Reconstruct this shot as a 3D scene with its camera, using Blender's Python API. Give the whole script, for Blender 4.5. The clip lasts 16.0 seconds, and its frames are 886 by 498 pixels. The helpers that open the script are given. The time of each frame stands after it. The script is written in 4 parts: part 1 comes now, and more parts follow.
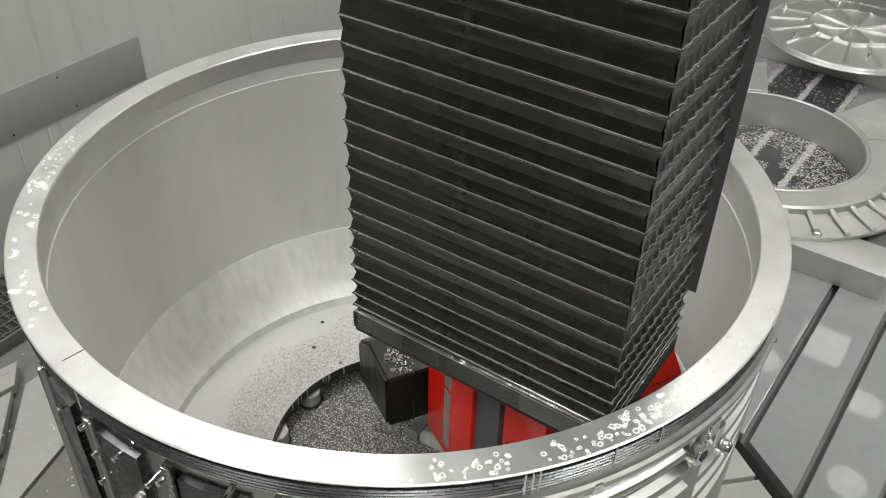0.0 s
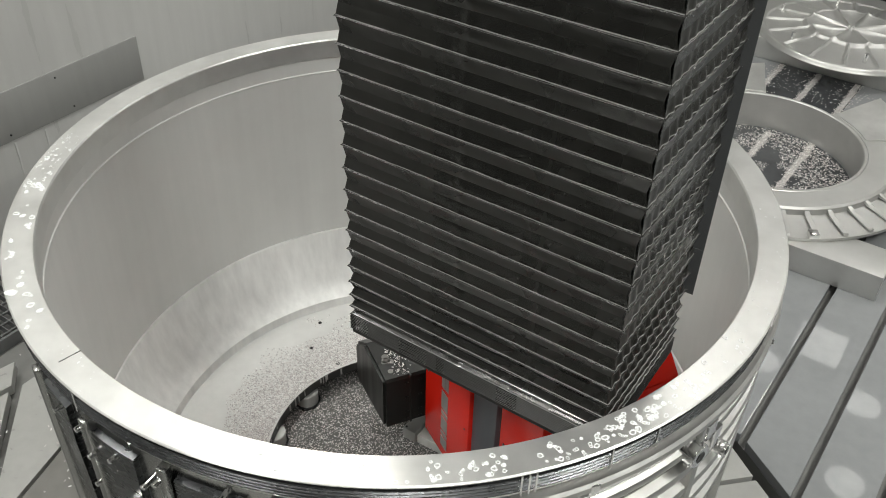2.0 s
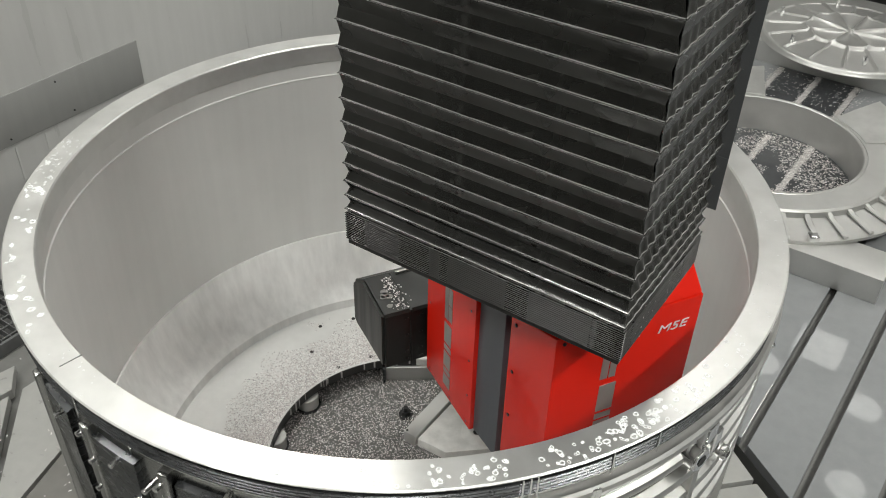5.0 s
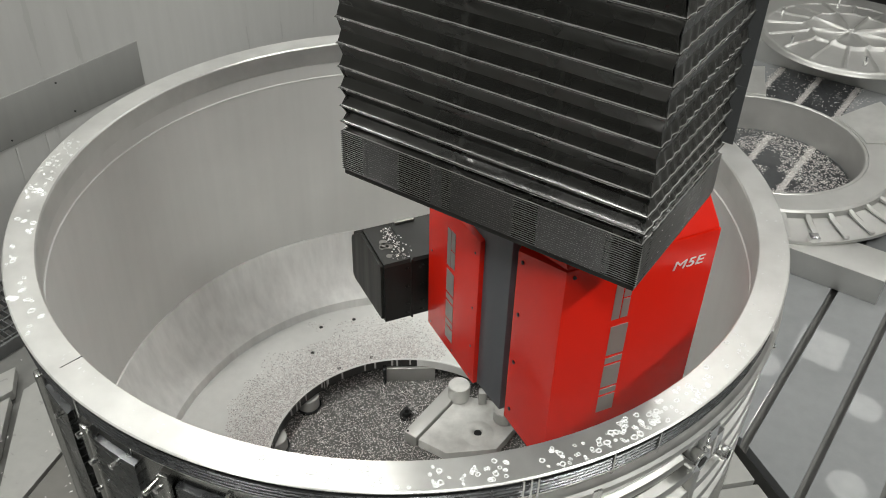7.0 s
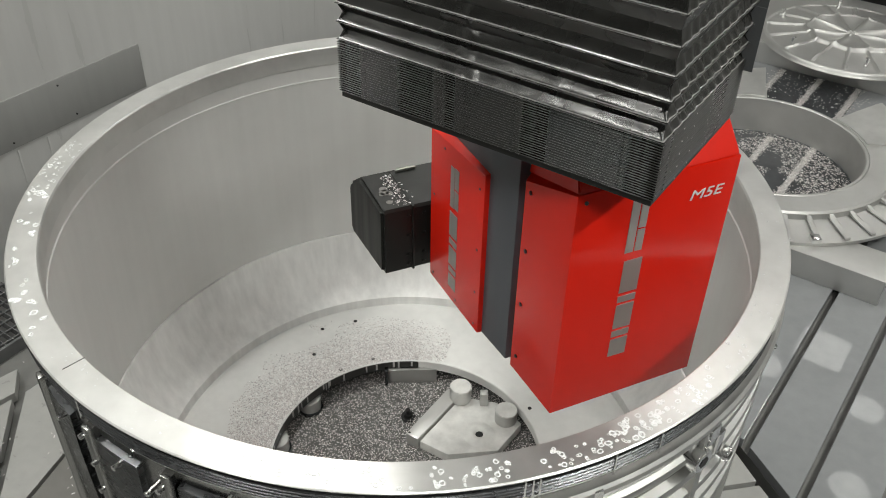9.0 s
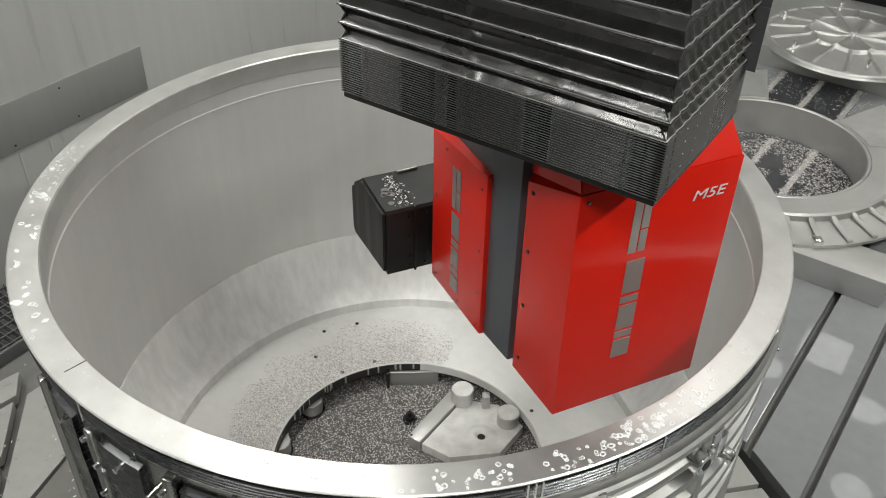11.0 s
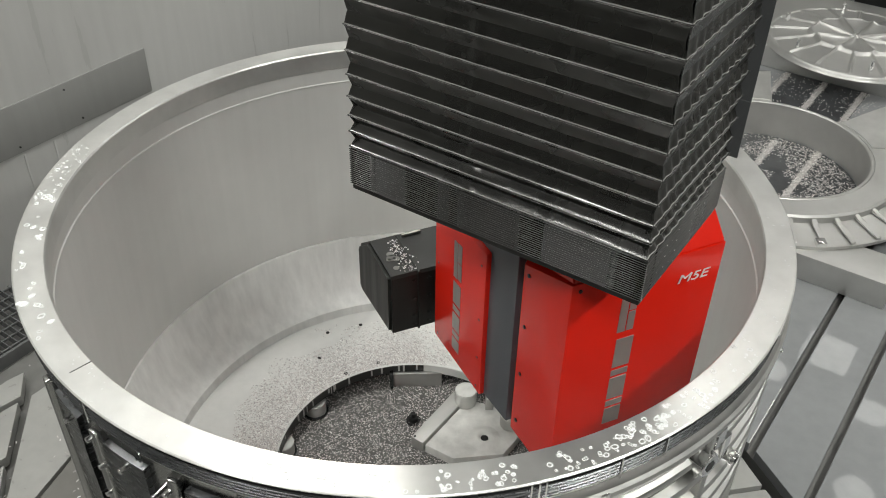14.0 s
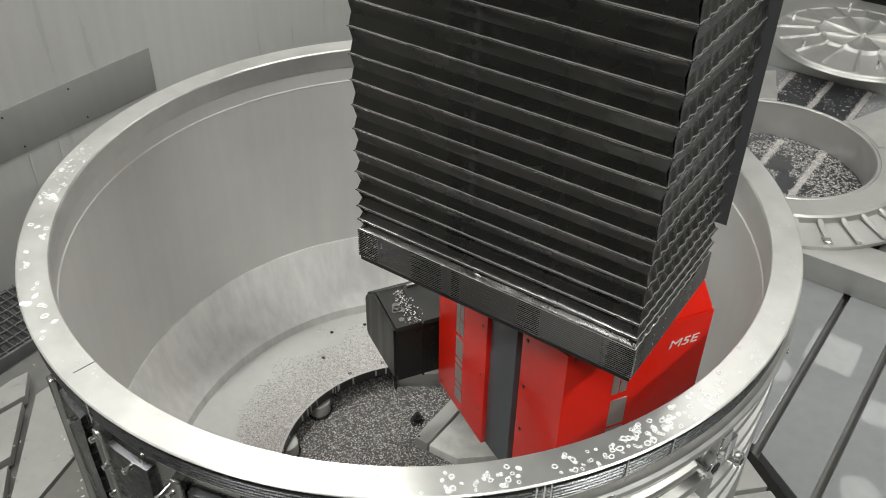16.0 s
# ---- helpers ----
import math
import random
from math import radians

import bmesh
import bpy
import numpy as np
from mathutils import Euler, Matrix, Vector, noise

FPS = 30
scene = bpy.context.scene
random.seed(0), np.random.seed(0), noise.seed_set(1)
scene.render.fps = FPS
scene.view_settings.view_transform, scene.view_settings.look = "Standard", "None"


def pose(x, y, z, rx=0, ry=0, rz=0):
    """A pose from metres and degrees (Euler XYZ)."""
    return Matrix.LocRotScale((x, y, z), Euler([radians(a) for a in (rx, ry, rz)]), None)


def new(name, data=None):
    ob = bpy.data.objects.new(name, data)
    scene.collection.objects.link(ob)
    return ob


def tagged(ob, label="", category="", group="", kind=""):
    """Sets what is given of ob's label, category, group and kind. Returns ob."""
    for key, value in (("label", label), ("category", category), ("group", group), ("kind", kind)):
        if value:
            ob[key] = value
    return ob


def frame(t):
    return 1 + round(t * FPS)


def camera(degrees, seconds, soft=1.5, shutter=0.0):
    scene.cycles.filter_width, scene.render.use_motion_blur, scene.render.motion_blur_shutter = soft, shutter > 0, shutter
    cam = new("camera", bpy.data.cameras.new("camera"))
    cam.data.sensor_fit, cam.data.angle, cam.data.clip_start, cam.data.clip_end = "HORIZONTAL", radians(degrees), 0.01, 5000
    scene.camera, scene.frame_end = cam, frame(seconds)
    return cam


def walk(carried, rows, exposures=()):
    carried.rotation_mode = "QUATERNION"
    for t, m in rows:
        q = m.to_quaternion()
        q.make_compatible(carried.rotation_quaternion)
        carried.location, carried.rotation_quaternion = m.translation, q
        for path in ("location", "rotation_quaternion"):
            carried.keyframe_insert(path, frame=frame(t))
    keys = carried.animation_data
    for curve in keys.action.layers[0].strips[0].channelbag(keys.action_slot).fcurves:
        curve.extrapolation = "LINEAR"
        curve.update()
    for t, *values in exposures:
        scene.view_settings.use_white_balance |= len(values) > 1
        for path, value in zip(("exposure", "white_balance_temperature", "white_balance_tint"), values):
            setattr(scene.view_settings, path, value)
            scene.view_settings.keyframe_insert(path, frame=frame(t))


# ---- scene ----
cam = camera(52.8, 16.0, soft=1.0)
walk(cam, [
    (0, pose(-0.0019, -1.7710, 1.1641, 52.306, -1.230, -2.186)),
    (0.5, pose(-0.0002, -1.7717, 1.1656, 52.284, -1.218, -2.190)),
    (1, pose(-0.0005, -1.7694, 1.1644, 52.316, -1.247, -2.202)),
    (1.5, pose(-0.0011, -1.7694, 1.1649, 52.314, -1.303, -2.234)),
    (2, pose(0.0018, -1.7688, 1.1653, 52.307, -1.289, -2.244)),
    (2.5, pose(0.0011, -1.7683, 1.1652, 52.322, -1.310, -2.273)),
    (3, pose(-0.0017, -1.7711, 1.1675, 52.342, -1.340, -2.281)),
    (3.5, pose(0.0001, -1.7712, 1.1679, 52.385, -1.300, -2.239)),
    (4, pose(-0.0007, -1.7680, 1.1662, 52.434, -1.277, -2.280)),
    (6.5, pose(0.0003, -1.7679, 1.1678, 52.536, -1.194, -2.292)),
    (7, pose(0.0005, -1.7673, 1.1672, 52.535, -1.178, -2.289)),
    (7.5, pose(0.0003, -1.7696, 1.1664, 52.573, -1.174, -2.312)),
    (8, pose(0.0013, -1.7704, 1.1673, 52.588, -1.122, -2.281)),
    (8.5, pose(-0.0002, -1.7705, 1.1696, 52.603, -1.113, -2.266)),
    (9, pose(0.0000, -1.7710, 1.1680, 52.672, -1.059, -2.282)),
    (11.5, pose(-0.0018, -1.7684, 1.1666, 52.814, -0.977, -2.232)),
    (12, pose(-0.0009, -1.7699, 1.1705, 52.804, -0.985, -2.189)),
    (12.5, pose(-0.0010, -1.7711, 1.1697, 52.856, -0.980, -2.198)),
    (13, pose(-0.0005, -1.7746, 1.1719, 52.898, -0.926, -2.189)),
    (13.5, pose(-0.0022, -1.7745, 1.1721, 52.892, -0.914, -2.138)),
    (14, pose(-0.0038, -1.7730, 1.1697, 52.905, -0.897, -2.082)),
    (14.5, pose(-0.0024, -1.7731, 1.1698, 52.927, -0.814, -1.978)),
    (15, pose(-0.0039, -1.7739, 1.1685, 52.925, -0.763, -1.908)),
    (15.5, pose(-0.0041, -1.7732, 1.1680, 52.918, -0.758, -1.856)),
    (16, pose(-0.0040, -1.7662, 1.1674, 52.842, -0.783, -1.828)),
], [(0, 0.04), (4, 0.06), (6.5, -0.04), (9, -0.15), (11.5, -0.17), (13, -0.13), (16, -0.03)])

# ---------------------------------------------------------------- world and lamps
world = bpy.data.worlds.new("hall")
scene.world = world
world.use_nodes = True
world.node_tree.nodes["Background"].inputs[0].default_value = (0.75, 0.8, 0.85, 1)
world.node_tree.nodes["Background"].inputs[1].default_value = 0.05

# machine axes: u runs along the bellows' broad side, v along the table slots
AX = radians(53.3)
U = Vector((-math.sin(AX), math.cos(AX), 0))
V = Vector((math.cos(AX), math.sin(AX), 0))
ZT = -1.08          # table top
CEIL = 2.6


def mv(u, v, z=0.0):
    return U * u + V * v + Vector((0, 0, z))


MACHINE = Matrix(((U.x, V.x, 0, 0), (U.y, V.y, 0, 0), (0, 0, 1, 0), (0, 0, 0, 1)))


# ---------------------------------------------------------------- materials
class Mat:
    """A small wrapper to write node materials briefly."""

    def __init__(self, name, base=(0.5, 0.5, 0.5), rough=0.5, metal=0.0, spec=0.5):
        self.m = bpy.data.materials.new(name)
        self.m.use_nodes = True
        self.t = self.m.node_tree
        self.b = self.t.nodes["Principled BSDF"]
        self.b.inputs["Base Color"].default_value = (*base, 1)
        self.b.inputs["Roughness"].default_value = rough
        self.b.inputs["Metallic"].default_value = metal
        self.b.inputs["Specular IOR Level"].default_value = spec

    def node(self, kind, **kw):
        n = self.t.nodes.new(kind)
        for k, v in kw.items():
            if k in n.inputs:
                n.inputs[k].default_value = v
        return n

    def link(self, a, b):
        self.t.links.new(a, b)

    def coords(self, scale=(1, 1, 1)):
        tc = self.node("ShaderNodeTexCoord")
        mp = self.node("ShaderNodeMapping")
        mp.inputs["Scale"].default_value = scale
        self.link(tc.outputs["Object"], mp.inputs["Vector"])
        return mp.outputs["Vector"]

    def noise(self, scale, detail=4, stretch=(1, 1, 1), rough=0.55):
        n = self.node("ShaderNodeTexNoise", Scale=scale, Detail=detail, Roughness=rough)
        self.link(self.coords(stretch), n.inputs["Vector"])
        return n.outputs["Fac"]

    def ramp(self, fac, stops):
        r = self.node("ShaderNodeValToRGB")
        e = r.color_ramp.elements
        while len(e) < len(stops):
            e.new(0.5)
        for el, (p, c) in zip(e, stops):
            el.position = p
            el.color = (*c, 1) if len(c) == 3 else c
        self.link(fac, r.inputs["Fac"])
        return r.outputs["Color"]

    def mix(self, fac, a, b, mode="MIX"):
        n = self.t.nodes.new("ShaderNodeMix")
        n.data_type, n.blend_type = "RGBA", mode
        for sock, val in ((n.inputs[0], fac), (n.inputs[6], a), (n.inputs[7], b)):
            if isinstance(val, bpy.types.NodeSocket):
                self.link(val, sock)
            elif isinstance(val, tuple):
                sock.default_value = (*val, 1)
            else:
                sock.default_value = val
        return n.outputs[2]

    def grey(self, fac, lo, hi, p0=0.3, p1=0.7):
        return self.ramp(fac, [(p0, (lo,) * 3), (p1, (hi,) * 3)])

    def color(self, s):
        self.link(s, self.b.inputs["Base Color"])
        return self

    def rough(self, s):
        self.link(s, self.b.inputs["Roughness"])
        return self

    def bump(self, height, strength=0.2, dist=0.002):
        n = self.node("ShaderNodeBump", Strength=strength, Distance=dist)
        self.link(height, n.inputs["Height"])
        self.link(n.outputs["Normal"], self.b.inputs["Normal"])
        return self


def make_aluminium(name, base, rlo, rhi, stretch, metal=1.0, bump=0.08, streak=40, spread=0.12):
    m = Mat(name, base, 0.35, metal)
    big = m.noise(2.3, 5, rough=0.6)
    fine = m.noise(streak, 3, stretch)
    lo = tuple(c * (1 - spread) for c in base)
    hi = tuple(min(1, c * (1 + 0.6 * spread)) for c in base)
    m.color(m.mix(0.35, m.ramp(big, [(0.3, lo), (0.7, hi)]), m.ramp(fine, [(0.3, lo), (0.7, hi)])))
    m.rough(m.mix(0.5, m.grey(big, rlo, rhi), m.grey(fine, rlo, rhi)))
    m.bump(fine, bump, 0.001)
    return m.m


ALU_RIM = make_aluminium("bright_turned_aluminium", (0.64, 0.64, 0.625), 0.26, 0.42, (1, 1, 1), metal=0.75, streak=14, spread=0.24)
ALU_WALL = make_aluminium("satin_turned_aluminium", (0.67, 0.67, 0.657), 0.42, 0.58, (4, 4, 0.2), metal=0.4, streak=5, bump=0.02)
ALU_FLOOR = make_aluminium("misted_aluminium", (0.70, 0.70, 0.685), 0.45, 0.65, (1, 1, 1), metal=0.08, streak=30)
ALU_PART = make_aluminium("milled_aluminium", (0.50, 0.50, 0.488), 0.28, 0.48, (1, 1, 1), metal=0.88, streak=25)
ALU_DARK = make_aluminium("dark_shade_aluminium", (0.085, 0.088, 0.092), 0.2, 0.35, (1, 1, 3), streak=30)
ALU_STREAK = make_aluminium("coolant_streaked_aluminium", (0.80, 0.80, 0.79), 0.35, 0.6, (9, 9, 0.5), metal=0.15, streak=4, spread=0.26)
ALU_FAR = make_aluminium("dull_milled_aluminium", (0.58, 0.58, 0.565), 0.3, 0.55, (1, 1, 1), metal=0.8, streak=14, spread=0.15)


def make_paint(name, base, rough, spread=0.12, scale=3.0, spec=0.5, bump=0.05, wet=0.0, vary=0.09, film=0.09):
    m = Mat(name, base, rough, 0.0, spec)
    big = m.noise(scale, 5)
    runs = m.noise(7, 4, (3, 3, 0.3))
    lo = tuple(c * (1 - spread) for c in base)
    hi = tuple(c * (1 + spread) for c in base)
    m.color(m.mix(0.5, m.ramp(big, [(0.3, lo), (0.7, hi)]), m.ramp(runs, [(0.3, lo), (0.7, hi)])))
    m.rough(m.grey(runs, max(0.03, rough - vary), rough + vary))
    m.bump(m.noise(220, 2), bump, 0.0006)
    if wet:
        m.b.inputs["Coat Weight"].default_value = wet
        m.b.inputs["Coat Roughness"].default_value = film
    return m.m


WALL = make_paint("grey_enclosure_paint", (0.50, 0.50, 0.488), 0.34, 0.08, 1.2)
PANEL = make_paint("darker_grey_panel_paint", (0.27, 0.27, 0.262), 0.4, 0.08)
CEILING = make_paint("pale_enclosure_paint", (0.45, 0.45, 0.45), 0.6, 0.05)
TABLE = make_paint("ground_table_steel", (0.25, 0.258, 0.266), 0.55, 0.12, 2.2, spec=0.3, bump=0.0, wet=0.35, film=0.03)
PLATE = make_paint("pale_base_plate_steel", (0.36, 0.36, 0.345), 0.35, 0.1, 4)
SLOT = make_paint("dark_slot_steel", (0.17, 0.17, 0.163), 0.5, 0.2, 8)
GUTTER = make_paint("oily_gutter_and_dark_reflection", (0.018, 0.018, 0.017), 0.45, 0.3, 9)
GRATE = make_paint("galvanised_grating", (0.13, 0.133, 0.133), 0.4, 0.15, 20)
RED = make_paint("red_gloss_paint", (0.66, 0.013, 0.004), 0.27, 0.01, 1.2, spec=0.28, bump=0.0, wet=0.2, vary=0.001)
DULL = make_paint("dull_brown_grey_steel", (0.17, 0.165, 0.155), 0.45, 0.15, 5)
SLATE = make_paint("slate_grey_paint", (0.07, 0.077, 0.088), 0.42, 0.1, 5)
BLACK_BOX = make_paint("matt_black_housing_paint", (0.009, 0.0095, 0.0085), 0.42, 0.25, 6, spec=0.35)
SILVER = Mat("silver_lettering_foil", (0.36, 0.35, 0.33), 0.35, 0.6).m
LETTER = Mat("bright_silver_lettering", (0.78, 0.77, 0.74), 0.35, 0.2).m
ALU_OUT = make_aluminium("polished_outer_aluminium", (0.36, 0.36, 0.352), 0.16, 0.34, (3, 3, 0.4), metal=1.0, streak=9, spread=0.2)
BOLT = Mat("dark_steel_screw", (0.03, 0.03, 0.03), 0.4, 0.7).m
CHROME = make_aluminium("polished_aluminium_boss", (0.85, 0.85, 0.85), 0.08, 0.2, (1, 1, 1))


def make_bellows():
    m = Mat("black_coated_fabric", (0.008, 0.008, 0.0083), 0.3, 0.0, 0.5)
    big = m.noise(7, 3)
    fine = m.noise(160, 3)
    m.color(m.ramp(big, [(0.3, (0.008, 0.008, 0.0070)), (0.75, (0.0145, 0.0145, 0.0125))]))
    m.rough(m.grey(big, 0.2, 0.36))
    m.b.inputs["Coat Weight"].default_value = 0.15
    m.b.inputs["Coat Roughness"].default_value = 0.12
    m.bump(m.mix(0.3, m.noise(30, 2), fine), 0.18, 0.003)
    return m.m


BELLOWS = make_bellows()
# lighter ridge and pale lip: highlight lines of the folds put into the colour
RIDGE = Mat("bellows_ridge_sheen", (0.022, 0.022, 0.0215), 0.28, 0.0, 0.6).m
LIP = Mat("fold_lip_glint", (0.24, 0.24, 0.234), 0.2, 0.0, 0.9).m
STRIP = make_paint("slate_guide_strip", (0.10, 0.105, 0.108), 0.3, 0.12, 4)
OUTER = make_paint("dark_unseen_wall", (0.07, 0.07, 0.07), 0.5, 0.1, 2)


def make_glow(name, col, power):
    m = Mat(name, col, 0.4)
    m.b.inputs["Emission Color"].default_value = (*col, 1)
    m.b.inputs["Emission Strength"].default_value = power
    return m.m


LAMP = make_glow("lit_lamp_diffuser", (1.0, 0.98, 0.94), 9)
DROP = Mat("milky_coolant_drop", (0.80, 0.81, 0.81), 0.08, 0.0, 0.8).m


def make_chip():
    m = Mat("bright_aluminium_swarf", (0.8, 0.8, 0.8), 0.4, 0.25)
    g = m.node("ShaderNodeNewGeometry")
    m.color(m.ramp(g.outputs["Random Per Island"], [(0.0, (0.3, 0.3, 0.3)), (0.5, (0.55, 0.5, 0.49)), (1.0, (0.9, 0.9, 0.885))]))
    return m.m


CHIP = make_chip()
# dark colour for table areas that lie in shade and mirror dark things
DARK_SHEET = make_paint("dark_table_reflection", (0.055, 0.058, 0.062), 0.2, 0.35, 5, bump=0.1)
FOAM = make_paint("milky_coolant_mist", (0.62, 0.62, 0.60), 0.5, 0.28, 9, bump=0.4)
FILM = make_paint("grey_swarf_film", (0.42, 0.42, 0.41), 0.5, 0.3, 18)


def make_dusting():
    """Swarf dust round the hole of the casing, breaking up outwards."""
    m = Mat("swarf_dusting", (0.36, 0.36, 0.35), 0.55)
    m.color(m.ramp(m.noise(160, 3), [(0.35, (0.12, 0.12, 0.117)), (0.65, (0.46, 0.46, 0.45))]))
    tc = m.node("ShaderNodeTexCoord")
    ln = m.node("ShaderNodeVectorMath")
    ln.operation = "LENGTH"
    m.link(tc.outputs["Object"], ln.inputs[0])
    far = m.ramp(ln.outputs["Value"], [(0.42, (0.95,) * 3), (0.66, (0.0,) * 3)])
    patch = m.mix(1.0, far, m.grey(m.noise(7, 4), 0.55, 1.0, 0.35, 0.6), "MULTIPLY")
    keep = m.mix(1.0, patch, m.grey(m.noise(90, 3), 0.6, 1.0, 0.3, 0.6), "MULTIPLY")
    m.link(keep, m.b.inputs["Alpha"])
    return m.m


DUSTING = make_dusting()
BED = make_paint("swarf_mud", (0.10, 0.10, 0.096), 0.6, 0.35, 14, bump=0.5)


# ---------------------------------------------------------------- mesh helpers
def mesh_of(name, bm, mat, smooth=None):
    bmesh.ops.recalc_face_normals(bm, faces=bm.faces)
    me = bpy.data.meshes.new(name)
    bm.to_mesh(me)
    bm.free()
    for m in (mat if isinstance(mat, (list, tuple)) else [mat]):
        me.materials.append(m)
    if smooth is not None:
        me.shade_smooth()
        me.set_sharp_from_angle(angle=radians(smooth))
    return me


def part(name, bm, mat, parent=None, label="", smooth=24, at=None):
    ob = new(name, mesh_of(name, bm, mat, smooth))
    if parent:
        ob.parent = parent
    if at is not None:
        ob.matrix_basis = at
    if label:
        tagged(ob, label)
    return ob


def thing(name, label, category, at=None, group="", kind=""):
    ob = new(name)
    ob.empty_display_size = 0.1
    if at is not None:
        ob.matrix_basis = at
    return tagged(ob, label, category, group, kind)


def box(x0, x1, y0, y1, z0, z1, bevel=0.0, bm=None):
    bm = bm or bmesh.new()
    r = bmesh.ops.create_cube(bm, size=1)
    for v in r["verts"]:
        v.co = Vector(((x0 + x1) / 2 + v.co.x * (x1 - x0), (y0 + y1) / 2 + v.co.y * (y1 - y0), (z0 + z1) / 2 + v.co.z * (z1 - z0)))
    if bevel:
        edges = list({e for v in r["verts"] for e in v.link_edges})
        bmesh.ops.bevel(bm, geom=edges, offset=bevel, segments=2, affect="EDGES", profile=0.6)
    return bm


def prism(poly, z0, z1, bevel=0.0, bm=None):
    """An upright block over a ground outline; z0 and z1 may be one height a corner."""
    bm = bm or bmesh.new()
    n = len(poly)
    zs0 = z0 if isinstance(z0, (list, tuple)) else [z0] * n
    zs1 = z1 if isinstance(z1, (list, tuple)) else [z1] * n
    lo = [bm.verts.new((p[0], p[1], a)) for p, a in zip(poly, zs0)]
    hi = [bm.verts.new((p[0], p[1], a)) for p, a in zip(poly, zs1)]
    bm.faces.new(lo[::-1])
    bm.faces.new(hi)
    for i in range(n):
        j = (i + 1) % n
        bm.faces.new((lo[i], lo[j], hi[j], hi[i]))
    if bevel:
        bmesh.ops.bevel(bm, geom=bm.edges[:], offset=bevel, segments=2, affect="EDGES", profile=0.6)
    return bm


def cyl(r, z0, z1, x=0, y=0, segs=24, bevel=0.0, bm=None, r2=None):
    bm = bm or bmesh.new()
    res = bmesh.ops.create_cone(bm, cap_ends=True, segments=segs, radius1=r, radius2=r if r2 is None else r2, depth=z1 - z0,
                                matrix=Matrix.Translation((x, y, (z0 + z1) / 2)))
    if bevel:
        es = [e for e in {e for v in res["verts"] for e in v.link_edges} if abs(e.verts[0].co.z - e.verts[1].co.z) < 1e-6]
        bmesh.ops.bevel(bm, geom=es, offset=bevel, segments=2, affect="EDGES")
    return bm


def lathe(profile, a0=0.0, a1=360.0, segs=128, closed=True):
    """Turns a profile of (radius, height) about z, from a0 to a1 degrees."""
    bm = bmesh.new()
    full = abs(a1 - a0) >= 359.9
    count = segs if full else segs + 1
    rings = []
    for i in range(count):
        a = radians(a0 + (a1 - a0) * i / segs)
        rings.append([bm.verts.new((r * math.cos(a), r * math.sin(a), z)) for r, z in profile])
    m = len(profile)
    for i in range(segs):
        p, q = rings[i], rings[(i + 1) % count]
        for k in range(m if closed else m - 1):
            bm.faces.new((p[k], q[k], q[(k + 1) % m], p[(k + 1) % m]))
    if not full and closed:
        bm.faces.new(rings[0][::-1])
        bm.faces.new(rings[-1])
    return bm


def move(bm, m):
    bmesh.ops.transform(bm, matrix=m, verts=bm.verts)
    return bm

# ---------------------------------------------------------------- enclosure
WALL_U, BACK_V, NEAR_U, NEAR_V = 1.865, 6.4, -3.2, -3.4
BASE = -1.45


def slab(name, u0, u1, v0, v1, z0, z1, mat, label, category):
    ob = part(name, box(u0, u1, v0, v1, z0, z1), mat, None, at=MACHINE)
    return tagged(ob, label, category, kind="structure")


def enclosure():
    slab("wall_west", WALL_U, WALL_U + 0.08, NEAR_V, BACK_V, BASE, CEIL, WALL, "grey painted sheet metal enclosure wall, misted with coolant", "wall")
    slab("wall_north", NEAR_U - 0.08, WALL_U + 0.08, BACK_V, BACK_V + 0.08, BASE, CEIL, WALL, "grey painted far enclosure wall", "wall")
    # unseen east and south walls, added to set how bright reflections and fill are
    slab("wall_east", NEAR_U - 0.08, NEAR_U, NEAR_V, 1.0, BASE, CEIL, OUTER, "added dark side wall out of view, cuts the fill light", "wall")
    slab("wall_east_far", NEAR_U - 0.08, NEAR_U, 1.0, BACK_V, BASE, CEIL, WALL, "added grey side wall out of view, brightens the bellows' side", "wall")
    slab("wall_south", NEAR_U - 0.08, WALL_U + 0.08, NEAR_V - 0.08, NEAR_V, BASE, CEIL, OUTER, "added dark near wall out of view, cuts the fill light", "wall")
    slab("ceiling", NEAR_U - 0.08, WALL_U + 0.08, NEAR_V - 0.08, BACK_V + 0.08, CEIL, CEIL + 0.08, CEILING, "pale grey ceiling of the machine enclosure", "ceiling")
    slab("floor", NEAR_U - 0.08, WALL_U + 0.08, NEAR_V - 0.08, BACK_V + 0.08, BASE - 0.08, BASE, GUTTER, "dark wet sump floor under the gratings", "floor")
    # dark cover plate screwed to the wall, with seams below it
    plate = thing("wall_plate", "dark grey sheet plate screwed to the grey wall", "panel", MACHINE @ pose(WALL_U, 0, 0))
    part("sheet", box(-0.006, -0.0005, -0.9, 0.695, -0.585, -0.392, 0.002), PANEL, plate)
    for v in (0.30, 0.02, -0.28):
        part("screw", move(cyl(0.0035, 0, 0.004, segs=10), Matrix.Translation((-0.006, v, -0.418)) @ pose(0, 0, 0, 0, -90)), BOLT, plate)
        part("screw", move(cyl(0.0035, 0, 0.004, segs=10), Matrix.Translation((-0.006, v + 0.05, -0.56)) @ pose(0, 0, 0, 0, -90)), BOLT, plate)
    for v in (0.08, 0.21):
        ob = part("trim", box(WALL_U - 0.004, WALL_U - 0.0005, v - 0.004, v + 0.004, ZT, -0.6, 0.001), WALL, None, at=MACHINE)
        tagged(ob, "raised sheet seam of the grey wall", "trim", kind="structure")


